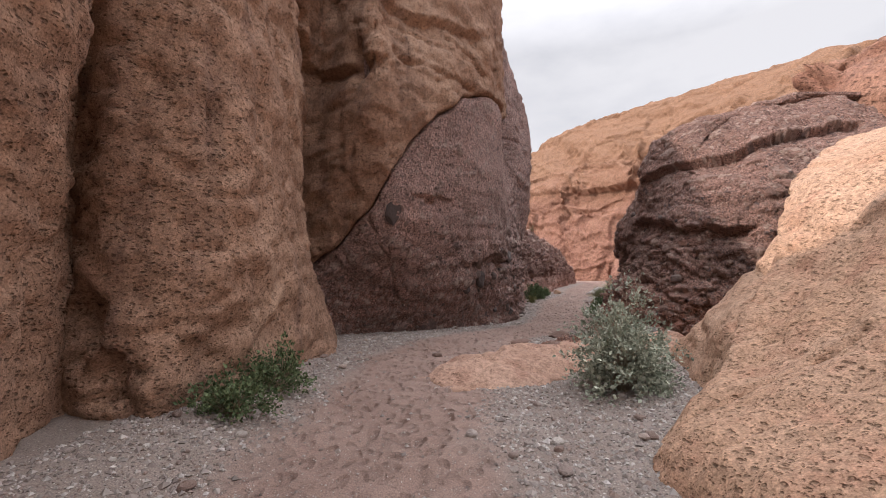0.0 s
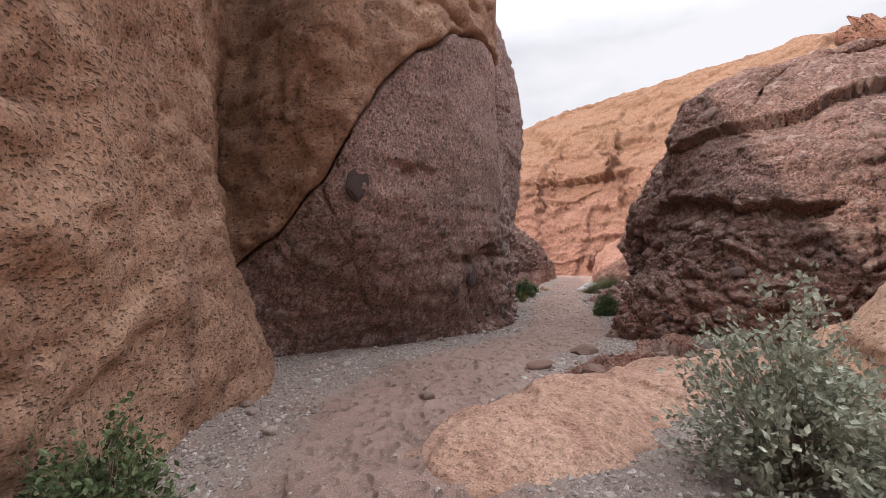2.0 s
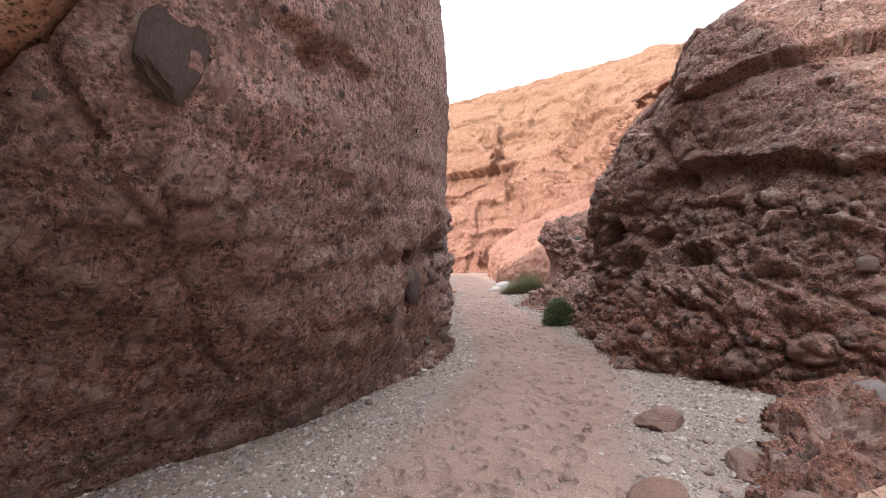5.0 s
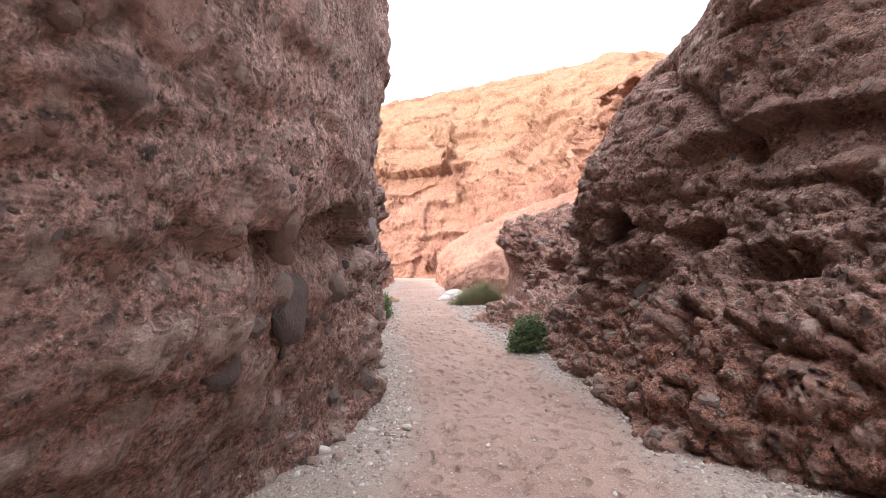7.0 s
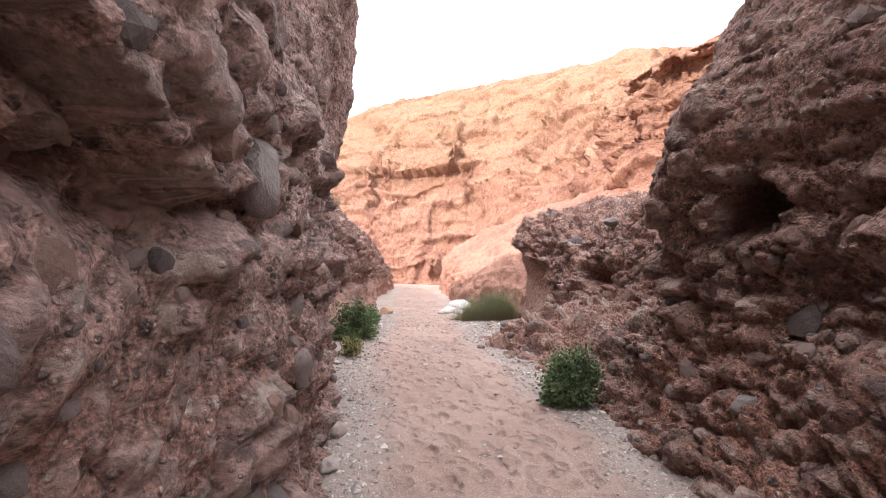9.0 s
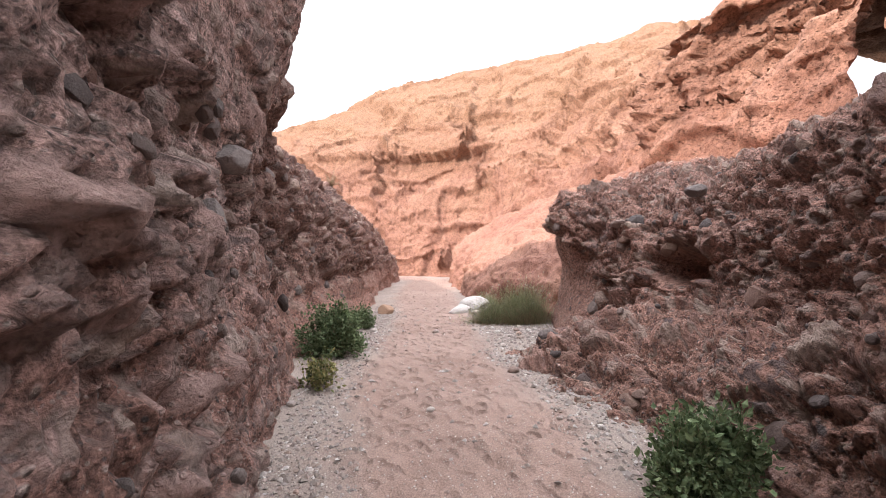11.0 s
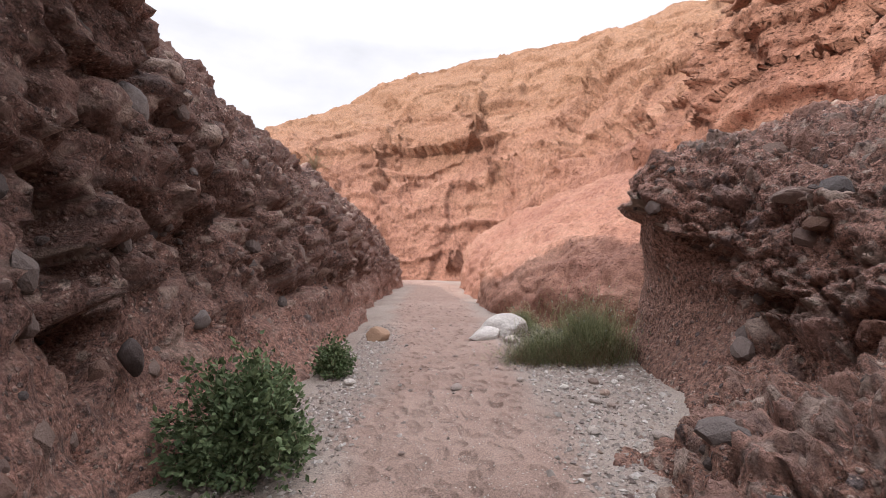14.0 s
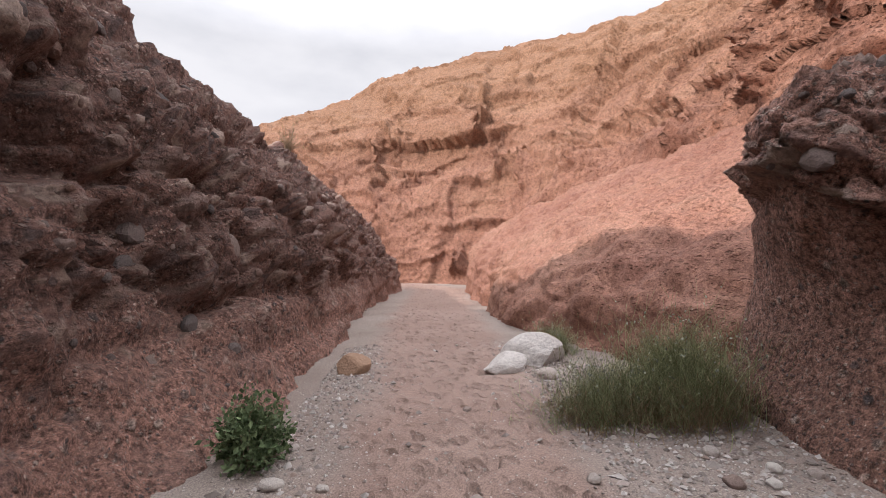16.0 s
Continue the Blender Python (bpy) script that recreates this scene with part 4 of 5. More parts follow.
SALMON = [
    station(9.4, 22.8, 300, (0, -.2), (-.3, .6), (-.9, 1.2), (-2.2, 1.9), (-4.5, 3.1), (-8, 4.4), (-11, 5.2)),
    station(9.8, 25.4, 290, (0, -.2), (-.3, .7), (-.8, 1.3), (-2.2, 2.0), (-4.5, 3.2), (-8, 4.6), (-11, 5.5)),
    station(10.0, 27.4, 290, (0, -.2), (-.3, .6), (-.8, 1.2), (-2.2, 2.0), (-4.5, 3.3), (-8, 4.8), (-11, 5.8)),
    station(11.3, 31.6, 292, (0, -.2), (-.3, .8), (-.7, 1.5), (-2, 2.3), (-4.5, 3.6), (-8, 5.2), (-11, 6.2)),
    station(13.0, 36.0, 292, (0, -.2), (-.2, .8), (-.6, 1.6), (-1.8, 2.4), (-4, 3.8), (-7, 5.2), (-10, 6.2)),
    station(15.2, 40.0, 295, (0, -.2), (-.1, 1.2), (-.4, 2.2), (-1.2, 3), (-3, 4.0), (-5, 4.8), (-8, 5.6)),
    station(17.4, 42.6, 300, (0, -.2), (-.2, 1.2), (-.4, 2.2), (-1.2, 3), (-3, 4.0), (-5, 4.8), (-8, 5.6)),
]
P_SAL, _ = face(SALMON, 300, 140)
P_SAL, _, _ = rough_rock(P_SAL, -1, big=0.22, lump=0.07, block=0.05, block_size=1.6, ledge=0.05, crag=0.08, chips=0.03)
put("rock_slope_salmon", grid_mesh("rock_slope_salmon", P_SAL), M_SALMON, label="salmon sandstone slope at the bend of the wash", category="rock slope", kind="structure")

FAR = [
    station(-60, 70, 160, (0, 0), (-2, 5), (-5, 9), (-8, 13), (-13, 16), (-28, 18), (-40, 19)),
    station(-14, 70, 165, (0, 0), (-2, 5), (-5, 9), (-8, 13), (-13, 16), (-28, 18), (-40, 19)),
    station(2, 60, 175, (0, 0), (-2, 4), (-5, 8), (-8, 12), (-13, 14.8), (-26, 17.3), (-40, 18.5)),
    station(11, 50, 190, (0, 0), (-1.5, 4), (-5, 8.5), (-8, 12), (-13, 14.6), (-26, 20.6), (-40, 24)),
    station(16, 45, 205, (0, 0), (-1.5, 4), (-5, 8.5), (-8, 12.5), (-13, 15.8), (-26, 23.6), (-40, 26)),
    station(19, 40.5, 230, (.8, -2), (-1.5, 4.5), (-5, 9), (-8, 12.5), (-13, 16.3), (-26, 24.6), (-40, 26.6)),
    station(19.5, 34, 255, (.8, -2), (-1.5, 5), (-4, 9), (-7, 12.5), (-12, 16.6), (-26, 22.5), (-40, 25)),
    station(18.6, 29.6, 262, (.8, -2), (-1.0, 5), (-3, 8.6), (-5.5, 10.6), (-9, 12.4), (-24, 17), (-40, 20)),
    station(17, 27.5, 275, (.8, -2), (-.6, 5), (-1.3, 8), (-1.9, 9.6), (-3.2, 10.6), (-20, 13), (-40, 16)),
    station(15.5, 20, 272, (.8, -2), (-.6, 5), (-1.3, 7.5), (-2.2, 9.0), (-3.6, 10.1), (-20, 12), (-40, 15)),
    station(10.5, 12.6, 240, (.5, 0.8), (-.4, 6.0), (-1.2, 7.0), (-2.5, 7.8), (-5, 9), (-22, 11), (-40, 13)),
    station(11.0, 4, 265, (.5, 1), (-.6, 5.5), (-1.5, 6.5), (-3, 8), (-6, 10), (-22, 13), (-40, 15)),
    station(9, -12, 300, (.5, 1), (-.6, 5.5), (-1.5, 6.5), (-3, 8), (-6, 10), (-22, 13), (-40, 15)),
]
P_FAR, _ = face(FAR, 760, 330, 1, 9)
P_FAR[..., 2] += 1.3 * smooth(18.0, 18.8, P_FAR[..., 0]) * smooth(14.0, 15.5, P_FAR[..., 2]) * smooth(40, 46, P_FAR[..., 1])
P_FAR, N_FAR, _ = rough_rock(P_FAR, -1, big=0.55, lump=0.0, block=0.35, block_size=7.0, ledge=0.05, scale=3.2)
P_FAR, N_FAR = jointed(P_FAR, -1)
P_FAR = cracks(P_FAR, N_FAR,
               ((30.3, 44.9, 18.0), (26.9, 42.3, 13.0), 0.5, 0.35, 0.9), ((26.9, 42.3, 13.0), (24.2, 41.7, 9.6), 0.5, 0.35, 0.9), ((24.2, 41.7, 9.6), (20.7, 39.5, 6.7), 0.5, 0.25, 0.6),
               ((23.5, 53.8, 16.0), (20.8, 49.2, 12.1), 0.4, 0.30, 0.8), ((20.8, 49.2, 12.1), (20.1, 49.7, 10.1), 0.4, 0.35, 0.8),
               ((18.1, 56.5, 14.0), (15.7, 53.9, 9.5), 0.4, 0.25, 0.6), ((24.4, 35.8, 11.5), (22.4, 36.5, 8.0), 0.4, 0.25, 0.6), ((18.9, 28.8, 11.0), (18.1, 28.4, 6.5), 0.3, 0.22, 0.7))
P_FAR = undercut(P_FAR, N_FAR, ((19.6, 45.2, 7.6), (20.8, 44.0, 8.2), (22.0, 43.2, 9.2), (21.8, 40.6, 8.6)), 0.9, 0.9, 0.2)
P_FAR = hollows(P_FAR, N_FAR, ((16.9, 45.0, 1.2), 0.7, 1.5, 1.0), ((20.8, 26.1, 11.8), 1.3, 0.6, 1.4))
P_FAR, N_FAR, _ = rough_rock(P_FAR, -1, big=0.05, lump=0.07, scale=1.6, crag=0.07, chips=0.05)
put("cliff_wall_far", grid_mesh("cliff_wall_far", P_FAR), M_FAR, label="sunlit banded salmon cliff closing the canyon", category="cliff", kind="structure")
P_HILL, _ = face(FAR, 260, 150, 9, 12)
P_HILL, N_HILL, _ = rough_rock(P_HILL, -1, big=0.3, lump=0.08, scale=1.6, crag=0.1)
P_HILL, N_HILL = jointed(P_HILL, -1, 0.9, 2.0, 0.3, 0.15)
P_HILL = hollows(P_HILL, N_HILL, ((11.25, 13.7, 7.0), 0.6, 0.55, 0.9), ((11.7, 13.4, 7.2), 0.28, 1.1, 0.8))
put("cliff_wall_hill", grid_mesh("cliff_wall_hill", P_HILL), M_FAR, label="sunlit orange sandstone rim with two small caves", category="cliff", kind="structure")

BACK = [station(x, -11, 0, (0, -.2), (.1, 2), (0, 4), (-.3, 6), (-1, 9)) for x in (-5, -2, 1, 4, 9)]
P_BACK, _ = face(BACK, 60, 40)
P_BACK, _, _ = rough_rock(P_BACK, -1, big=0.3, lump=0.1)
put("cliff_wall_back", grid_mesh("cliff_wall_back", P_BACK), M_TAN, label="tan sandstone wall behind the wash", category="cliff", kind="structure")


def upland(name, edge, way, material, label):
    """The top of a rock mass, running back from the rim of its face."""
    steps = np.array([0.0, 0.4, 1.5, 4.0, 8.0, 14.0])
    p = edge[:, None, :] + steps[None, :, None] * np.array(way, float)[None, None]
    p[:, 1:, 2] += 0.12 * fbm(p[:, 1:].reshape(-1, 3), 0.4, 3).reshape(len(edge), -1) - 0.06
    put(name, grid_mesh(name, p), material, label=label, category="rock top", kind="structure")


upland("upland_west", P_TAN[:, -1], (-1.0, 0.15, 0.02), M_TAN, "bare tan rock top above the overhanging cliff")
upland("upland_north", P_LOW[:, -1], (-1.0, 0.3, 0.02), M_SHOULDER, "bare reddish rock top above the shoulder")
upland("upland_east", P_DOME[:, -1], (0.5, -0.05, -0.02), M_DOME, "bare brown rock top behind the dome")
upland("upland_bank", P_BANK[:, -1], (0.5, -0.05, -0.03), M_RED, "bare red rock top behind the bank")
upland("upland_slope", P_RAMP[:, -1], (0.4, 0.0, 0.0), M_RAMP, "bare buff rock top behind the slope")

# ---------------------------------------------------------------- stones and plants
def rock_mesh(name, seed, detail=2, planes=9, worn=0.25, bumps=0.05):
    """A unit rock: a ball cut by random planes, worn round by a share."""
    rs = np.random.RandomState(seed)
    bm = bmesh.new()
    bmesh.ops.create_icosphere(bm, subdivisions=detail, radius=1.0)
    d = np.array([v.co for v in bm.verts])
    d /= np.linalg.norm(d, axis=1)[:, None]
    k = rs.normal(size=(planes, 3))
    k /= np.linalg.norm(k, axis=1)[:, None]
    reach = rs.uniform(0.62, 0.9, planes)
    r = np.min(np.where(d @ k.T > 0.05, reach / np.maximum(d @ k.T, 0.05), 9), axis=1)
    r = np.minimum(r, 1.0) * (1 - worn) + worn * 0.85
    r += bumps * fbm(d + seed, 1.6, 3)
    for v, s, way in zip(bm.verts, r, d):
        v.co = Vector(way * s)
    for f in bm.faces:
        f.smooth = worn > 0.2
    me = bpy.data.meshes.new(name)
    bm.to_mesh(me)
    bm.free()
    return me


def facing(p, n, roll, size):
    """A pose at p whose z looks along n."""
    q = Vector(n).to_track_quat("Z", "Y").to_matrix().to_4x4()
    return Matrix.Translation(p) @ q @ Matrix.Rotation(roll, 4, "Z") @ Matrix.Diagonal((*size, 1))


CLASTS = [rock_mesh("stone", 100 + k, 2, 7 + k % 4, 0.03 + 0.04 * (k % 4)) for k in range(8)]
for me in CLASTS:
    me.materials.append(M_CLAST)
BIG_CLASTS = [rock_mesh("stone", 200 + k, 4, 9, 0.04 if k in (0, 3) else 0.3, 0.05) for k in range(5)]
rng = np.random.RandomState(21)


def embed(wall, p, n, count, box, small, large, bare=None):
    """Stones half sunk into a rock face, inside a box of the plan and height; each a part of the wall."""
    q, m = p.reshape(-1, 3), n.reshape(-1, 3)
    lo, hi = np.array(box[0]), np.array(box[1])
    inside = ((q > lo) & (q < hi)).all(1)
    ok = np.flatnonzero(inside if bare is None else inside & (bare.reshape(-1) < 0.4))
    for i in rng.choice(ok, count, replace=False):
        s = small * (large / small) ** (rng.uniform() ** 2.2)
        ob = new("stone", CLASTS[rng.randint(len(CLASTS))])
        size = s * rng.uniform(0.7, 1.25, 3) * (1, 1, 0.75)
        ob.matrix_basis = facing(q[i] - m[i] * size[2] * rng.uniform(0.35, 0.75), m[i] + rng.normal(0, 0.25, 3), rng.uniform(0, 6.28), size)
        ob.parent = wall


def set_stone(wall, p, n, size, roll, material, seed, label=""):
    """One large stone in a rock face."""
    me = BIG_CLASTS[seed % 5].copy()
    me.materials.append(material)
    ob = new("stone", me)
    ob.matrix_basis = facing(p, n, roll, size)
    ob.parent = wall
    return tagged(ob, label)


embed(cliff_dark, P_BUT, N_BUT, 150, ((-2.2, 9.8, 0.0), (3.6, 19.8, 2.6)), 0.02, 0.085)
embed(cliff_dark, P_BUT, N_BUT, 130, ((0.6, 12.3, 0.05), (3.6, 19.5, 2.3)), 0.05, 0.17)
embed(cliff_low, P_LOW, N_LOW, 260, ((2.0, 19.8, 0.05), (7.0, 27.0, 4.2)), 0.03, 0.16)
embed(cliff_dome, P_DOME, N_DOME, 150, ((4.0, 9.8, -0.1), (7.5, 17.5, 3.2)), 0.03, 0.12)
embed(cliff_dome, P_DOME, N_DOME, 100, ((4.0, 12.0, -0.1), (7.0, 17.0, 1.8)), 0.04, 0.14)
embed(cliff_bank, P_BANK, N_BANK, 280, ((5.8, 16.2, 0.0), (10.0, 23.4, 3.3)), 0.03, 0.17, worn)

set_stone(cliff_dark, (-1.09, 9.97, 2.85), (0.5, -0.86, -0.1), (0.18, 0.40, 0.045), -0.25, M_DARKST, 0, "dark slab set in the rock face")
set_stone(cliff_dark, (2.09, 14.73, 1.98), (0.8, -0.55, 0.1), (0.15, 0.24, 0.13), 0.2, M_GREY, 3, "rounded grey cobble set in the rock")
set_stone(cliff_dark, (2.36, 15.2, 0.92), (0.9, -0.4, 0), (0.09, 0.15, 0.09), 0.1, M_CLAST, 2)
set_stone(cliff_dark, (1.06, 13.05, 1.29), (0.75, -0.65, 0), (0.20, 0.28, 0.11), 0.1, M_DARKST, 3, "large dark angular stone set in the rock")
set_stone(cliff_dark, (0.62, 12.6, 1.05), (0.6, -0.8, 0), (0.15, 0.19, 0.08), 0.5, M_DARKST, 3)
set_stone(cliff_dark, (2.98, 18.4, 2.2), (0.9, -0.4, 0), (0.25, 0.13, 0.15), 0.15, M_GREY, 3, "pale grey boulder jutting from the rock")
set_stone(cliff_dark, (2.90, 17.35, 1.65), (0.9, -0.4, 0), (0.08, 0.12, 0.10), 0.2, M_GREY, 0)
set_stone(cliff_dark, (2.86, 17.86, 1.42), (0.9, -0.4, 0), (0.10, 0.11, 0.06), 0.2, M_DARKST, 1)
set_stone(cliff_low, (3.38, 22.35, 2.68), (0.9, -0.4, 0.2), (0.22, 0.23, 0.20), 0.4, M_GREY, 1, "large round grey boulder jutting from the rock")
set_stone(cliff_low, (3.15, 21.9, 2.5), (0.9, -0.4, 0.2), (0.17, 0.19, 0.12), 0.9, M_DARKST, 3)
set_stone(cliff_low, (3.92, 22.55, 0.95), (0.6, -0.8, 0.1), (0.11, 0.09, 0.10), 0.4, M_GREY, 4)
set_stone(cliff_low, (3.62, 21.5, 0.85), (0.9, -0.4, 0.2), (0.08, 0.14, 0.08), 0.2, M_DARKST, 1)
set_stone(cliff_bank, (8.85, 19.1, 2.42), (-0.9, -0.1, 0.4), (0.15, 0.09, 0.12), 0.1, M_GREY, 0, "pale boulder resting in the bank")
set_stone(cliff_bank, (8.95, 20.6, 2.05), (-0.9, 0.1, 0.4), (0.20, 0.06, 0.12), 0.1, M_LOOSE, 1, "pale flat stone in the bank")
set_stone(cliff_dome, (6.1, 14.6, 1.55), (-0.8, -0.5, 0.4), (0.16, 0.2, 0.13), 0.3, M_DARKST, 2)
set_stone(cliff_dome, (5.6, 14.6, 0.45), (-0.8, -0.5, 0.4), (0.12, 0.1, 0.1), 0.3, M_GREY, 3)
set_stone(cliff_dome, (5.65, 14.9, 0.05), (-0.8, -0.5, 0.4), (0.12, 0.08, 0.1), 0.9, M_GREY, 4)


def floor_at(x, y):
    return float(floor_height(np.array([[x, y, 0.0]]))[0][0])


def rock(name, x, y, size, material, seed, label, turn=0.0, sink=0.3, planes=9, worn=0.3, category="rock", group=""):
    me = rock_mesh(name, seed, 4, planes, worn, 0.05)
    me.materials.append(material)
    ob = new(name, me)
    ob.matrix_basis = Matrix.Translation((x, y, floor_at(x, y) + size[2] * (1 - 2 * sink) * 0.8)) @ Matrix.Rotation(turn, 4, "Z") @ Matrix.Diagonal((*size, 1))
    return tagged(ob, label, category, group)


rock("boulder", 8.62, 25.2, (0.50, 0.38, 0.32), M_WHITE, 43, "pale grey smooth boulder at the edge of the wash", 0.3, 0.35, 6, 0.06, "boulder")
rock("boulder", 8.12, 25.0, (0.40, 0.28, 0.18), M_WHITE, 44, "low pale slab beside the larger pale boulder", 0.6, 0.35, 6, 0.12, "boulder")
rock("rock", 6.38, 25.65, (0.22, 0.15, 0.16), M_BROWN, 47, "blocky rust-brown rock on the sand", 0.2, 0.2, 6, 0.0)
rock("rock", 8.26, 24.4, (0.13, 0.11, 0.09), M_LOOSE, 34, "small brown rock beside the pale boulder", 0.2, 0.2, 7, 0.1)
rock("rock", 2.64, 10.5, (0.27, 0.19, 0.13), M_REDROCK, 35, "flat reddish rock half buried in gravel", 0.2, 0.3, 9, 0.08)
rock("rock", 1.60, 9.45, (0.25, 0.19, 0.11), M_REDROCK, 36, "low rounded brown rock half buried in sand", 0.4, 0.45, 9, 0.3)
rock("rock", 2.44, 9.5, (0.22, 0.16, 0.11), M_REDROCK, 37, "low reddish rock beside the ledge", 0.9, 0.4, 9, 0.1)
rock("rock", -0.1, 8.05, (0.10, 0.09, 0.06), M_LOOSE, 38, "fist-sized stone on the sand", 0.9, 0.3)
rock("rock", 4.35, 9.75, (0.30, 0.22, 0.22), M_GREY, 39, "grey boulder lying on the pink ledge", 0.5, 0.1, 8, 0.35)
rock("rock", 4.85, 9.9, (0.26, 0.20, 0.15), M_WHITE, 40, "pale flat rock lying on the pink ledge", 0.1, 0.0, 8, 0.35)
for k, (x, y, s) in enumerate(((7.55, 21.55, .07), (7.35, 21.25, .06), (7.76, 21.95, .08), (7.96, 21.85, .06), (8.2, 22.0, .07), (5.6, 22.85, .05), (2.95, 16.9, .16), (2.75, 16.2, .13))):
    rock("rock", x, y, (s * 0.85, s * 0.7, s * 0.55), M_LOOSE, 50 + k, "small loose stone lying in gravel", k * 1.1, 0.25, group="loose stones along the wash")

RUBBLE = [rock_mesh("rock", 400 + k, 2, 8, 0.05) for k in range(6)]
for me in RUBBLE:
    me.materials.append(M_REDROCK)
rs = np.random.RandomState(31)
for k in range(70):
    w = rs.uniform()
    x, y = 2.0 + 2.5 * w + rs.normal(0, 0.14), 8.95 + 1.15 * w + rs.normal(0, 0.14)
    s = 0.03 + 0.12 * rs.uniform() ** 2
    ob = new("rock", RUBBLE[k % 6])
    ob.matrix_basis = Matrix.Translation((x, y, floor_at(x, y) + 0.3 * s)) @ Matrix.Rotation(rs.uniform(0, 6.28), 4, "Z") @ Matrix.Diagonal((s * 1.3, s, s * 0.75, 1))
    tagged(ob, "broken dark red rock lying along the ledge", "rock", "red rubble beside the ledge")

LOOSE = [rock_mesh("stone", 300 + k, 2, 7, 0.12 + 0.06 * (k % 3)) for k in range(6)]
for me in LOOSE:
    me.materials.append(M_LOOSE)


def gravel_share(q):
    """How stony the floor is at the points q, 0 to 1."""
    off = np.abs(q[:, 0] - path_x(q[:, 1])) / path_half(q[:, 1]) + 0.25 * perlin(q * 1.1)
    return smooth(0.85, 1.35, off)


def clear_floor(q):
    """True where the floor is open, not under a rock wall."""
    left = np.interp(q[:, 1], [0, 4.2, 7.2, 9.5, 10.9, 11.6, 12.5, 13.6, 15.4, 19, 21, 23.8, 28, 34], [-3.1, -2.9, -2.4, -2.1, -2.8, -1.9, -.6, 1.0, 2.4, 3.4, 4.0, 5.4, 6.9, 9])
    right = np.interp(q[:, 1], [0, 3, 4.1, 4.8, 5.7, 7.2, 8.6, 10.4, 12.9, 14.3, 16.8, 20.3, 21.3, 22.4, 25.4, 34], [1.7, 1.6, 1.9, 2.8, 3.2, 3.8, 4.3, 4.6, 4.2, 5.1, 6.4, 7.1, 8.2, 9.0, 10.1, 12.5])
    return (q[:, 0] > left) & (q[:, 0] < right)


def gravel():
    rs = np.random.RandomState(5)
    y = 1.2 + 26 * rs.uniform(size=260000) ** 1.15
    q = np.stack([rs.uniform(-3.2, 9, len(y)), y, np.zeros(len(y))], 1)
    q = q[clear_floor(q)]
    q = q[rs.uniform(size=len(q)) < 0.03 + 0.97 * gravel_share(q)][:46000]
    q[:, 2], _ = floor_height(q)
    octa = np.array([(1, 0, 0), (-1, 0, 0), (0, 1, 0), (0, -1, 0), (0, 0, 1), (0, 0, -1)], float)
    tri = np.array([(0, 2, 4), (2, 1, 4), (1, 3, 4), (3, 0, 4), (2, 0, 5), (1, 2, 5), (3, 1, 5), (0, 3, 5)])
    s = 0.009 + 0.022 * rs.uniform(size=len(q)) ** 3 + 0.018 * (rs.uniform(size=len(q)) > 0.95)
    a = rs.uniform(0, 6.28, len(q))
    v = octa[None] * rs.uniform(0.55, 1.3, (len(q), 6, 1)) * s[:, None, None] * (1, 1, 0.65)
    v[..., 2] += 0.35 * s[:, None] * rs.uniform(-1, 1, (len(q), 1)) * octa[None, :, 0]
    c, d = np.cos(a)[:, None], np.sin(a)[:, None]
    v = np.stack([v[..., 0] * c - v[..., 1] * d, v[..., 0] * d + v[..., 1] * c, v[..., 2]], -1) + q[:, None] + (0, 0, 0.004)
    f = (tri[None] + 6 * np.arange(len(q))[:, None, None]).reshape(-1, 3)
    put("gravel", poly_mesh("gravel", v.reshape(-1, 3), f, True), M_GRAVEL, label="loose grey and brown gravel along the wash", category="gravel", kind="stuff")


gravel()


def loose_stones(count):
    rs = np.random.RandomState(6)
    q = np.stack([rs.uniform(-3, 9.5, 6000), 1.5 + 25 * rs.uniform(size=6000) ** 1.3, np.zeros(6000)], 1)
    q = q[clear_floor(q)]
    q = q[rs.uniform(size=len(q)) < 0.06 + 0.94 * gravel_share(q)][:count]
    q[:, 2], _ = floor_height(q)
    for p in q:
        s = 0.022 + 0.05 * rs.uniform() ** 2.5
        ob = new("stone", LOOSE[rs.randint(6)])
        ob.matrix_basis = Matrix.Translation(p + (0, 0, s * 0.35)) @ Matrix.Rotation(rs.uniform(0, 6.28), 4, "Z") @ Matrix.Diagonal((s * 1.25, s, s * 0.7, 1))
        tagged(ob, "small pale stone lying on the gravel floor", "stone", "stones scattered on the wash floor")


loose_stones(290)


# ---------------------------------------------------------------- plants
M_STEM = pebble_mat("dry_stem", (0.24, 0.18, 0.12), (0.33, 0.27, 0.19))
M_SAGE = leaf_mat("grey_green_leaf", (0.20, 0.225, 0.165), (0.42, 0.45, 0.36))
M_GREEN = leaf_mat("dark_green_leaf", (0.052, 0.082, 0.036), (0.15, 0.20, 0.10))
M_YELLOW = leaf_mat("yellowing_leaf", (0.07, 0.10, 0.04), (0.24, 0.22, 0.09))
M_RUSH = leaf_mat("green_rush", (0.15, 0.18, 0.075), (0.36, 0.375, 0.20))
M_STRAW = leaf_mat("dry_rush", (0.20, 0.13, 0.075), (0.34, 0.24, 0.14))


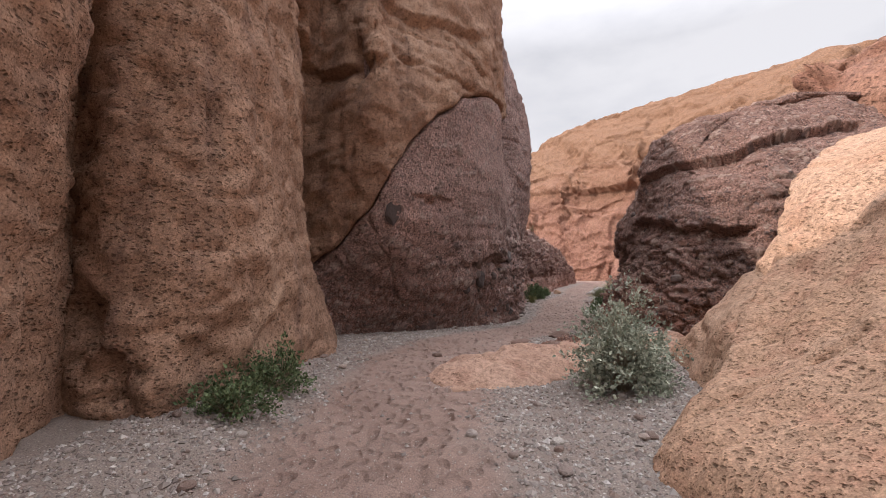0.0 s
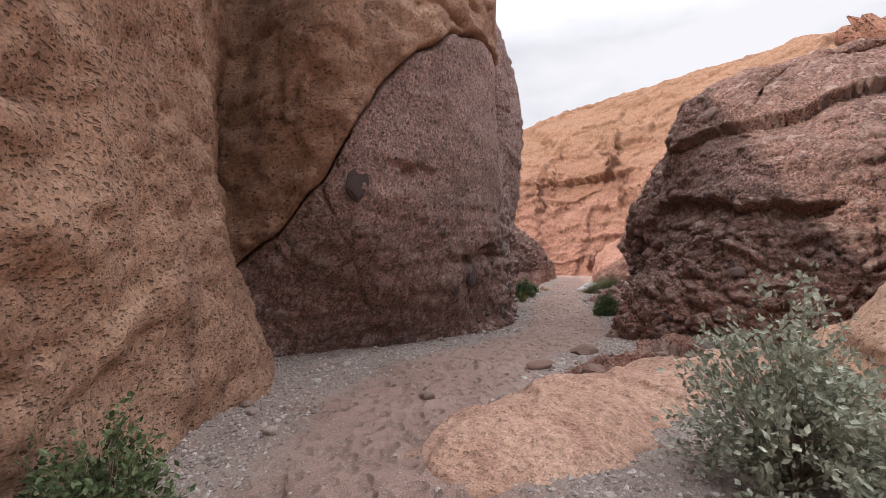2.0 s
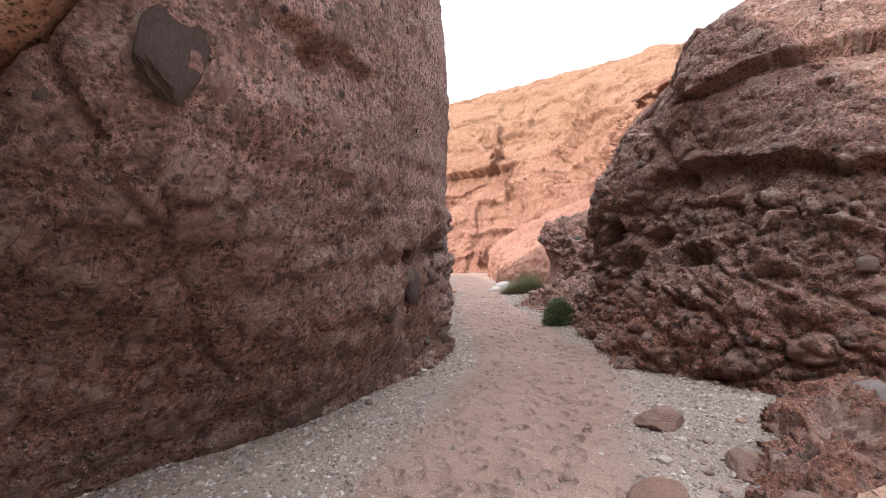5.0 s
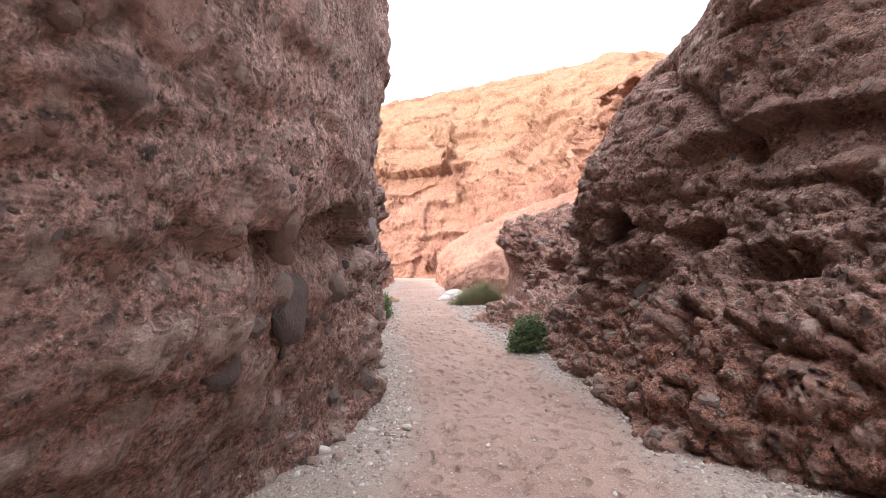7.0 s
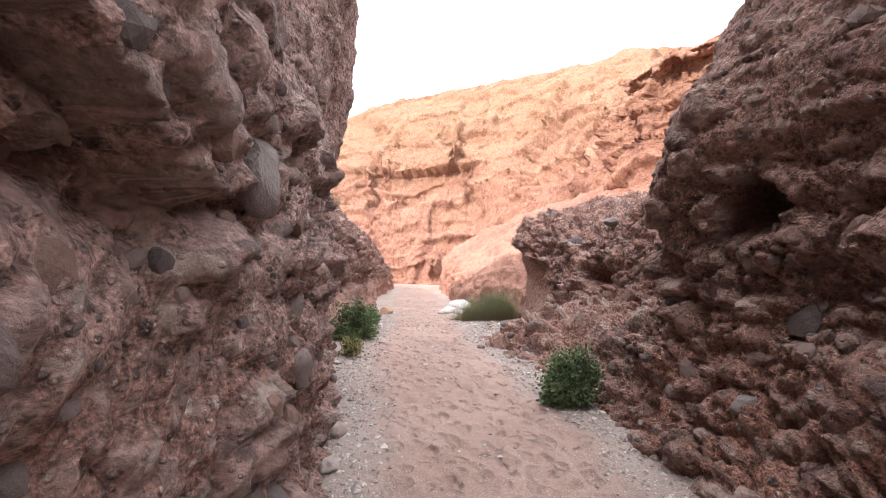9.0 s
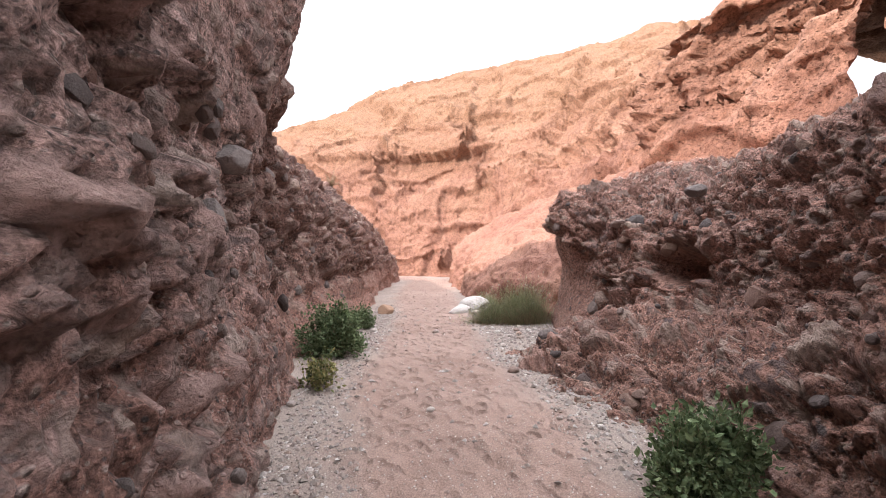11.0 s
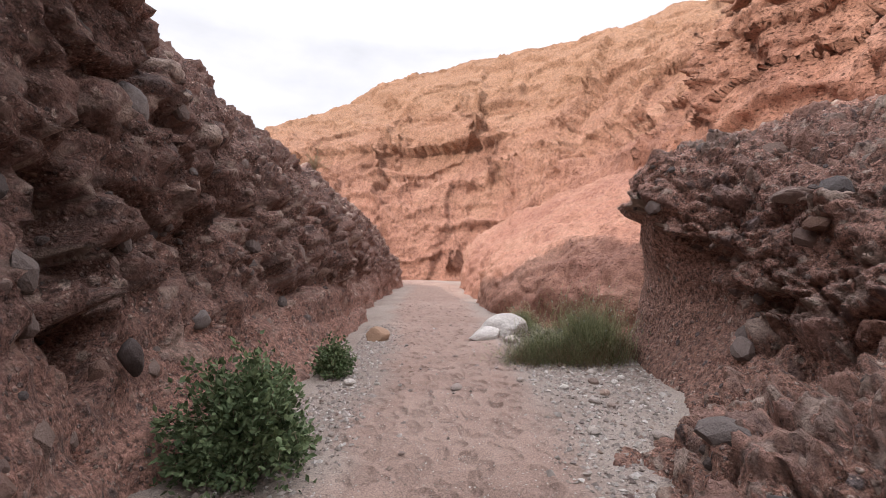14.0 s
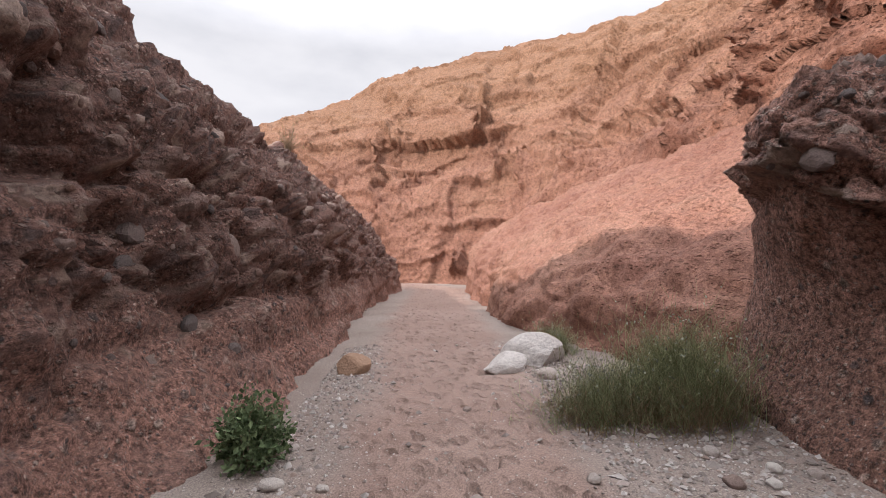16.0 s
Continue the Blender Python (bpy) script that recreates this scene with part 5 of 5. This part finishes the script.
def tubes(lines, radius):
    """One mesh of thin three-sided stems along point rows (k, m, 3)."""
    k, m = lines.shape[:2]
    ring = np.array([(1, 0, 0), (-0.5, 0.87, 0), (-0.5, -0.87, 0)])
    taper = np.linspace(1, 0.3, m)[None, :, None, None]
    v = lines[:, :, None, :] + ring[None, None] * radius * taper
    a = np.arange(k * m * 3).reshape(k, m, 3)
    f = np.stack([a[:, :-1], np.roll(a, -1, 2)[:, :-1], np.roll(a, -1, 2)[:, 1:], a[:, 1:]], -1).reshape(-1, 4)
    return v.reshape(-1, 3), f


def leaves(at, way, size, rs):
    """Folded, pointed leaves: four triangles each."""
    n = len(at)
    up = rs.normal(size=(n, 3)) + (0, 0, 0.8)
    side = np.cross(way, up)
    side /= np.linalg.norm(side, axis=1)[:, None] + 1e-9
    lift = np.cross(side, way)
    s = size[:, None]
    base, tip = at, at + way * s
    mid = at + way * s * 0.45 - lift * s * 0.10
    l, r = at + way * s * 0.42 + side * s * 0.30, at + way * s * 0.42 - side * s * 0.30
    v = np.stack([base, l, tip, r, mid], 1).reshape(-1, 3)
    f = (np.array([(0, 4, 1), (1, 4, 2), (0, 3, 4), (4, 3, 2)])[None] + 5 * np.arange(n)[:, None, None]).reshape(-1, 3)
    return v, f


def bush(x, y, radius, height, twigs, per_twig, leaf, material, label, seed, squash=1.0, bare=0.35, name="bush", lean=(0, 0), stem=0.006, category="bush", spread=(0.62, 1.05), z=None):
    """A shrub: stems that fan out from the root, with leaves along their outer part."""
    rs = np.random.RandomState(seed)
    root = tagged(new(name), label, category)
    root.location = (x, y, floor_at(x, y) if z is None else z)
    az = rs.uniform(0, 6.283, twigs)
    el = np.arcsin(rs.uniform(-0.05, 1.0, twigs))
    reach = rs.uniform(*spread, twigs) * (1 + 0.22 * np.sin(3 * az + seed) + 0.12 * np.sin(5 * az))
    end = np.stack([np.cos(az) * np.cos(el) * radius * reach, np.sin(az) * np.cos(el) * radius * squash * reach, 0.06 + np.sin(el) * height * reach], 1)
    end[:, :2] += np.array(lean)
    t = np.linspace(0, 1, 7)[None, :, None]
    start = rs.normal(0, 0.05 * radius, (twigs, 1, 3)) * (1, 1, 0)
    bow = np.stack([np.zeros(twigs), np.zeros(twigs), 0.25 * height * rs.uniform(0.3, 1, twigs)], 1)[:, None]
    lines = start * (1 - t) + end[:, None] * t + bow * (4 * t * (1 - t)) * 0.6 + rs.normal(0, 0.022, (twigs, 7, 3)) * t
    v, f = tubes(lines, stem)
    put("twigwork", poly_mesh("twigwork", v, f), M_STEM, root)
    k = rs.randint(twigs, size=twigs * per_twig)
    s = bare + (1 - bare) * rs.uniform(size=len(k)) ** 0.6
    i = np.minimum((s * 6).astype(int), 5)
    w = (s * 6 - i)[:, None]
    at = lines[k, i] * (1 - w) + lines[k, i + 1] * w + rs.normal(0, 0.02 + leaf * 0.35, (len(k), 3))
    at[:, 2] = np.maximum(at[:, 2], 0.01)
    out = lines[k, i + 1] - lines[k, i]
    way = out / (np.linalg.norm(out, axis=1)[:, None] + 1e-9) * 0.6 + rs.normal(0, 0.75, (len(k), 3)) + (0, 0, 0.25)
    way /= np.linalg.norm(way, axis=1)[:, None]
    v, f = leaves(at, way, leaf * rs.uniform(0.55, 1.3, len(k)), rs)
    put("foliage", poly_mesh("foliage", v, f, True), material, root)
    return root


def rush(x, y, radius, height, count, label, seed, green=0.7, squash=0.7):
    """A broom-like shrub of many thin upright stems, part of them dry."""
    rs = np.random.RandomState(seed)
    root = tagged(new("shrub"), label, "shrub")
    root.location = (x, y, floor_at(x, y))
    for name, share, material, spread, tall in (("green_brush", green, M_RUSH, 1.0, 1.0), ("dry_brush", 1 - green, M_STRAW, 1.4, 0.5)):
        k = int(count * share)
        foot = np.stack([rs.normal(0, 0.42 * radius, k), rs.normal(0, 0.42 * radius * squash, k), np.zeros(k)], 1)
        az = rs.uniform(0, 6.283, k)
        fan = rs.uniform(0.05, 0.9, k) * spread
        tip = foot + np.stack([np.cos(az) * fan * radius, np.sin(az) * fan * radius * squash, height * tall * rs.uniform(0.45, 1.0, k) * np.exp(-1.2 * (foot[:, 0] / radius) ** 2)], 1)
        t = np.linspace(0, 1, 6)[None, :, None]
        lines = foot[:, None] * (1 - t) + tip[:, None] * t + rs.normal(0, 0.11, (k, 6, 3)) * t - (0, 0, 0.10) * t ** 3
        lines[..., 2] = np.maximum(lines[..., 2], 0)
        v, f = tubes(lines, 0.0034)
        put(name, poly_mesh(name, v, f), material, root, "dry straw-coloured stems" if name == "dry_brush" else "")
        if name == "green_brush":
            pick = rs.randint(k, size=k // 2)
            at = lines[pick, 5] * 0.8 + lines[pick, 4] * 0.2
            way = rs.normal(size=(len(pick), 3)) + (0, 0, 0.6)
            v, f = leaves(at, way / np.linalg.norm(way, axis=1)[:, None], rs.uniform(0.015, 0.035, len(pick)), rs)
            put("seed_heads", poly_mesh("seed_heads", v, f, True), M_SAGE, root, "small pale tips", kind="stuff")
    return root


bush(2.22, 5.75, 0.72, 1.14, 250, 26, 0.06, M_SAGE, "grey-green brittle shrub with pale leaves on gravel", 1, bare=0.42, stem=0.0055, name="shrub", category="shrub")
bush(-2.05, 4.55, 0.42, 0.46, 80, 22, 0.05, M_GREEN, "low dark green bush against the tan cliff", 2)
bush(-1.98, 5.55, 0.46, 0.50, 90, 22, 0.05, M_GREEN, "dark green bush at the foot of the tan cliff", 3)
bush(5.72, 16.75, 0.34, 0.56, 200, 34, 0.055, M_GREEN, "leafy green bush against the red rock foot", 4, spread=(0.78, 0.98))
bush(4.3, 21.3, 0.46, 0.60, 260, 34, 0.052, M_GREEN, "rounded leafy green bush beside the wash", 5, spread=(0.8, 0.97))
bush(3.85, 19.8, 0.20, 0.30, 40, 20, 0.05, M_YELLOW, "small yellowing plant in gravel at the rock foot", 6, name="plant", category="plant")
bush(5.25, 23.4, 0.20, 0.36, 100, 30, 0.045, M_GREEN, "small dark green bush at the rock foot", 7, spread=(0.75, 1.0))
rush(8.6, 23.0, 0.66, 1.0, 2000, "bushy green rush-like shrub with dry stems", 8, 0.62)
rush(8.0, 23.2, 0.5, 0.6, 1100, "lower paler clump of the rush-like shrub", 12, 0.6)
rush(9.2, 25.6, 0.35, 0.52, 500, "small green rush-like shrub behind the pale boulder", 9, 0.95)
bush(6.05, 31.2, 0.55, 0.6, 70, 2, 0.03, M_YELLOW, "bare dry shrub growing on the rock shoulder", 13, name="shrub", category="shrub", stem=0.008, z=4.03)
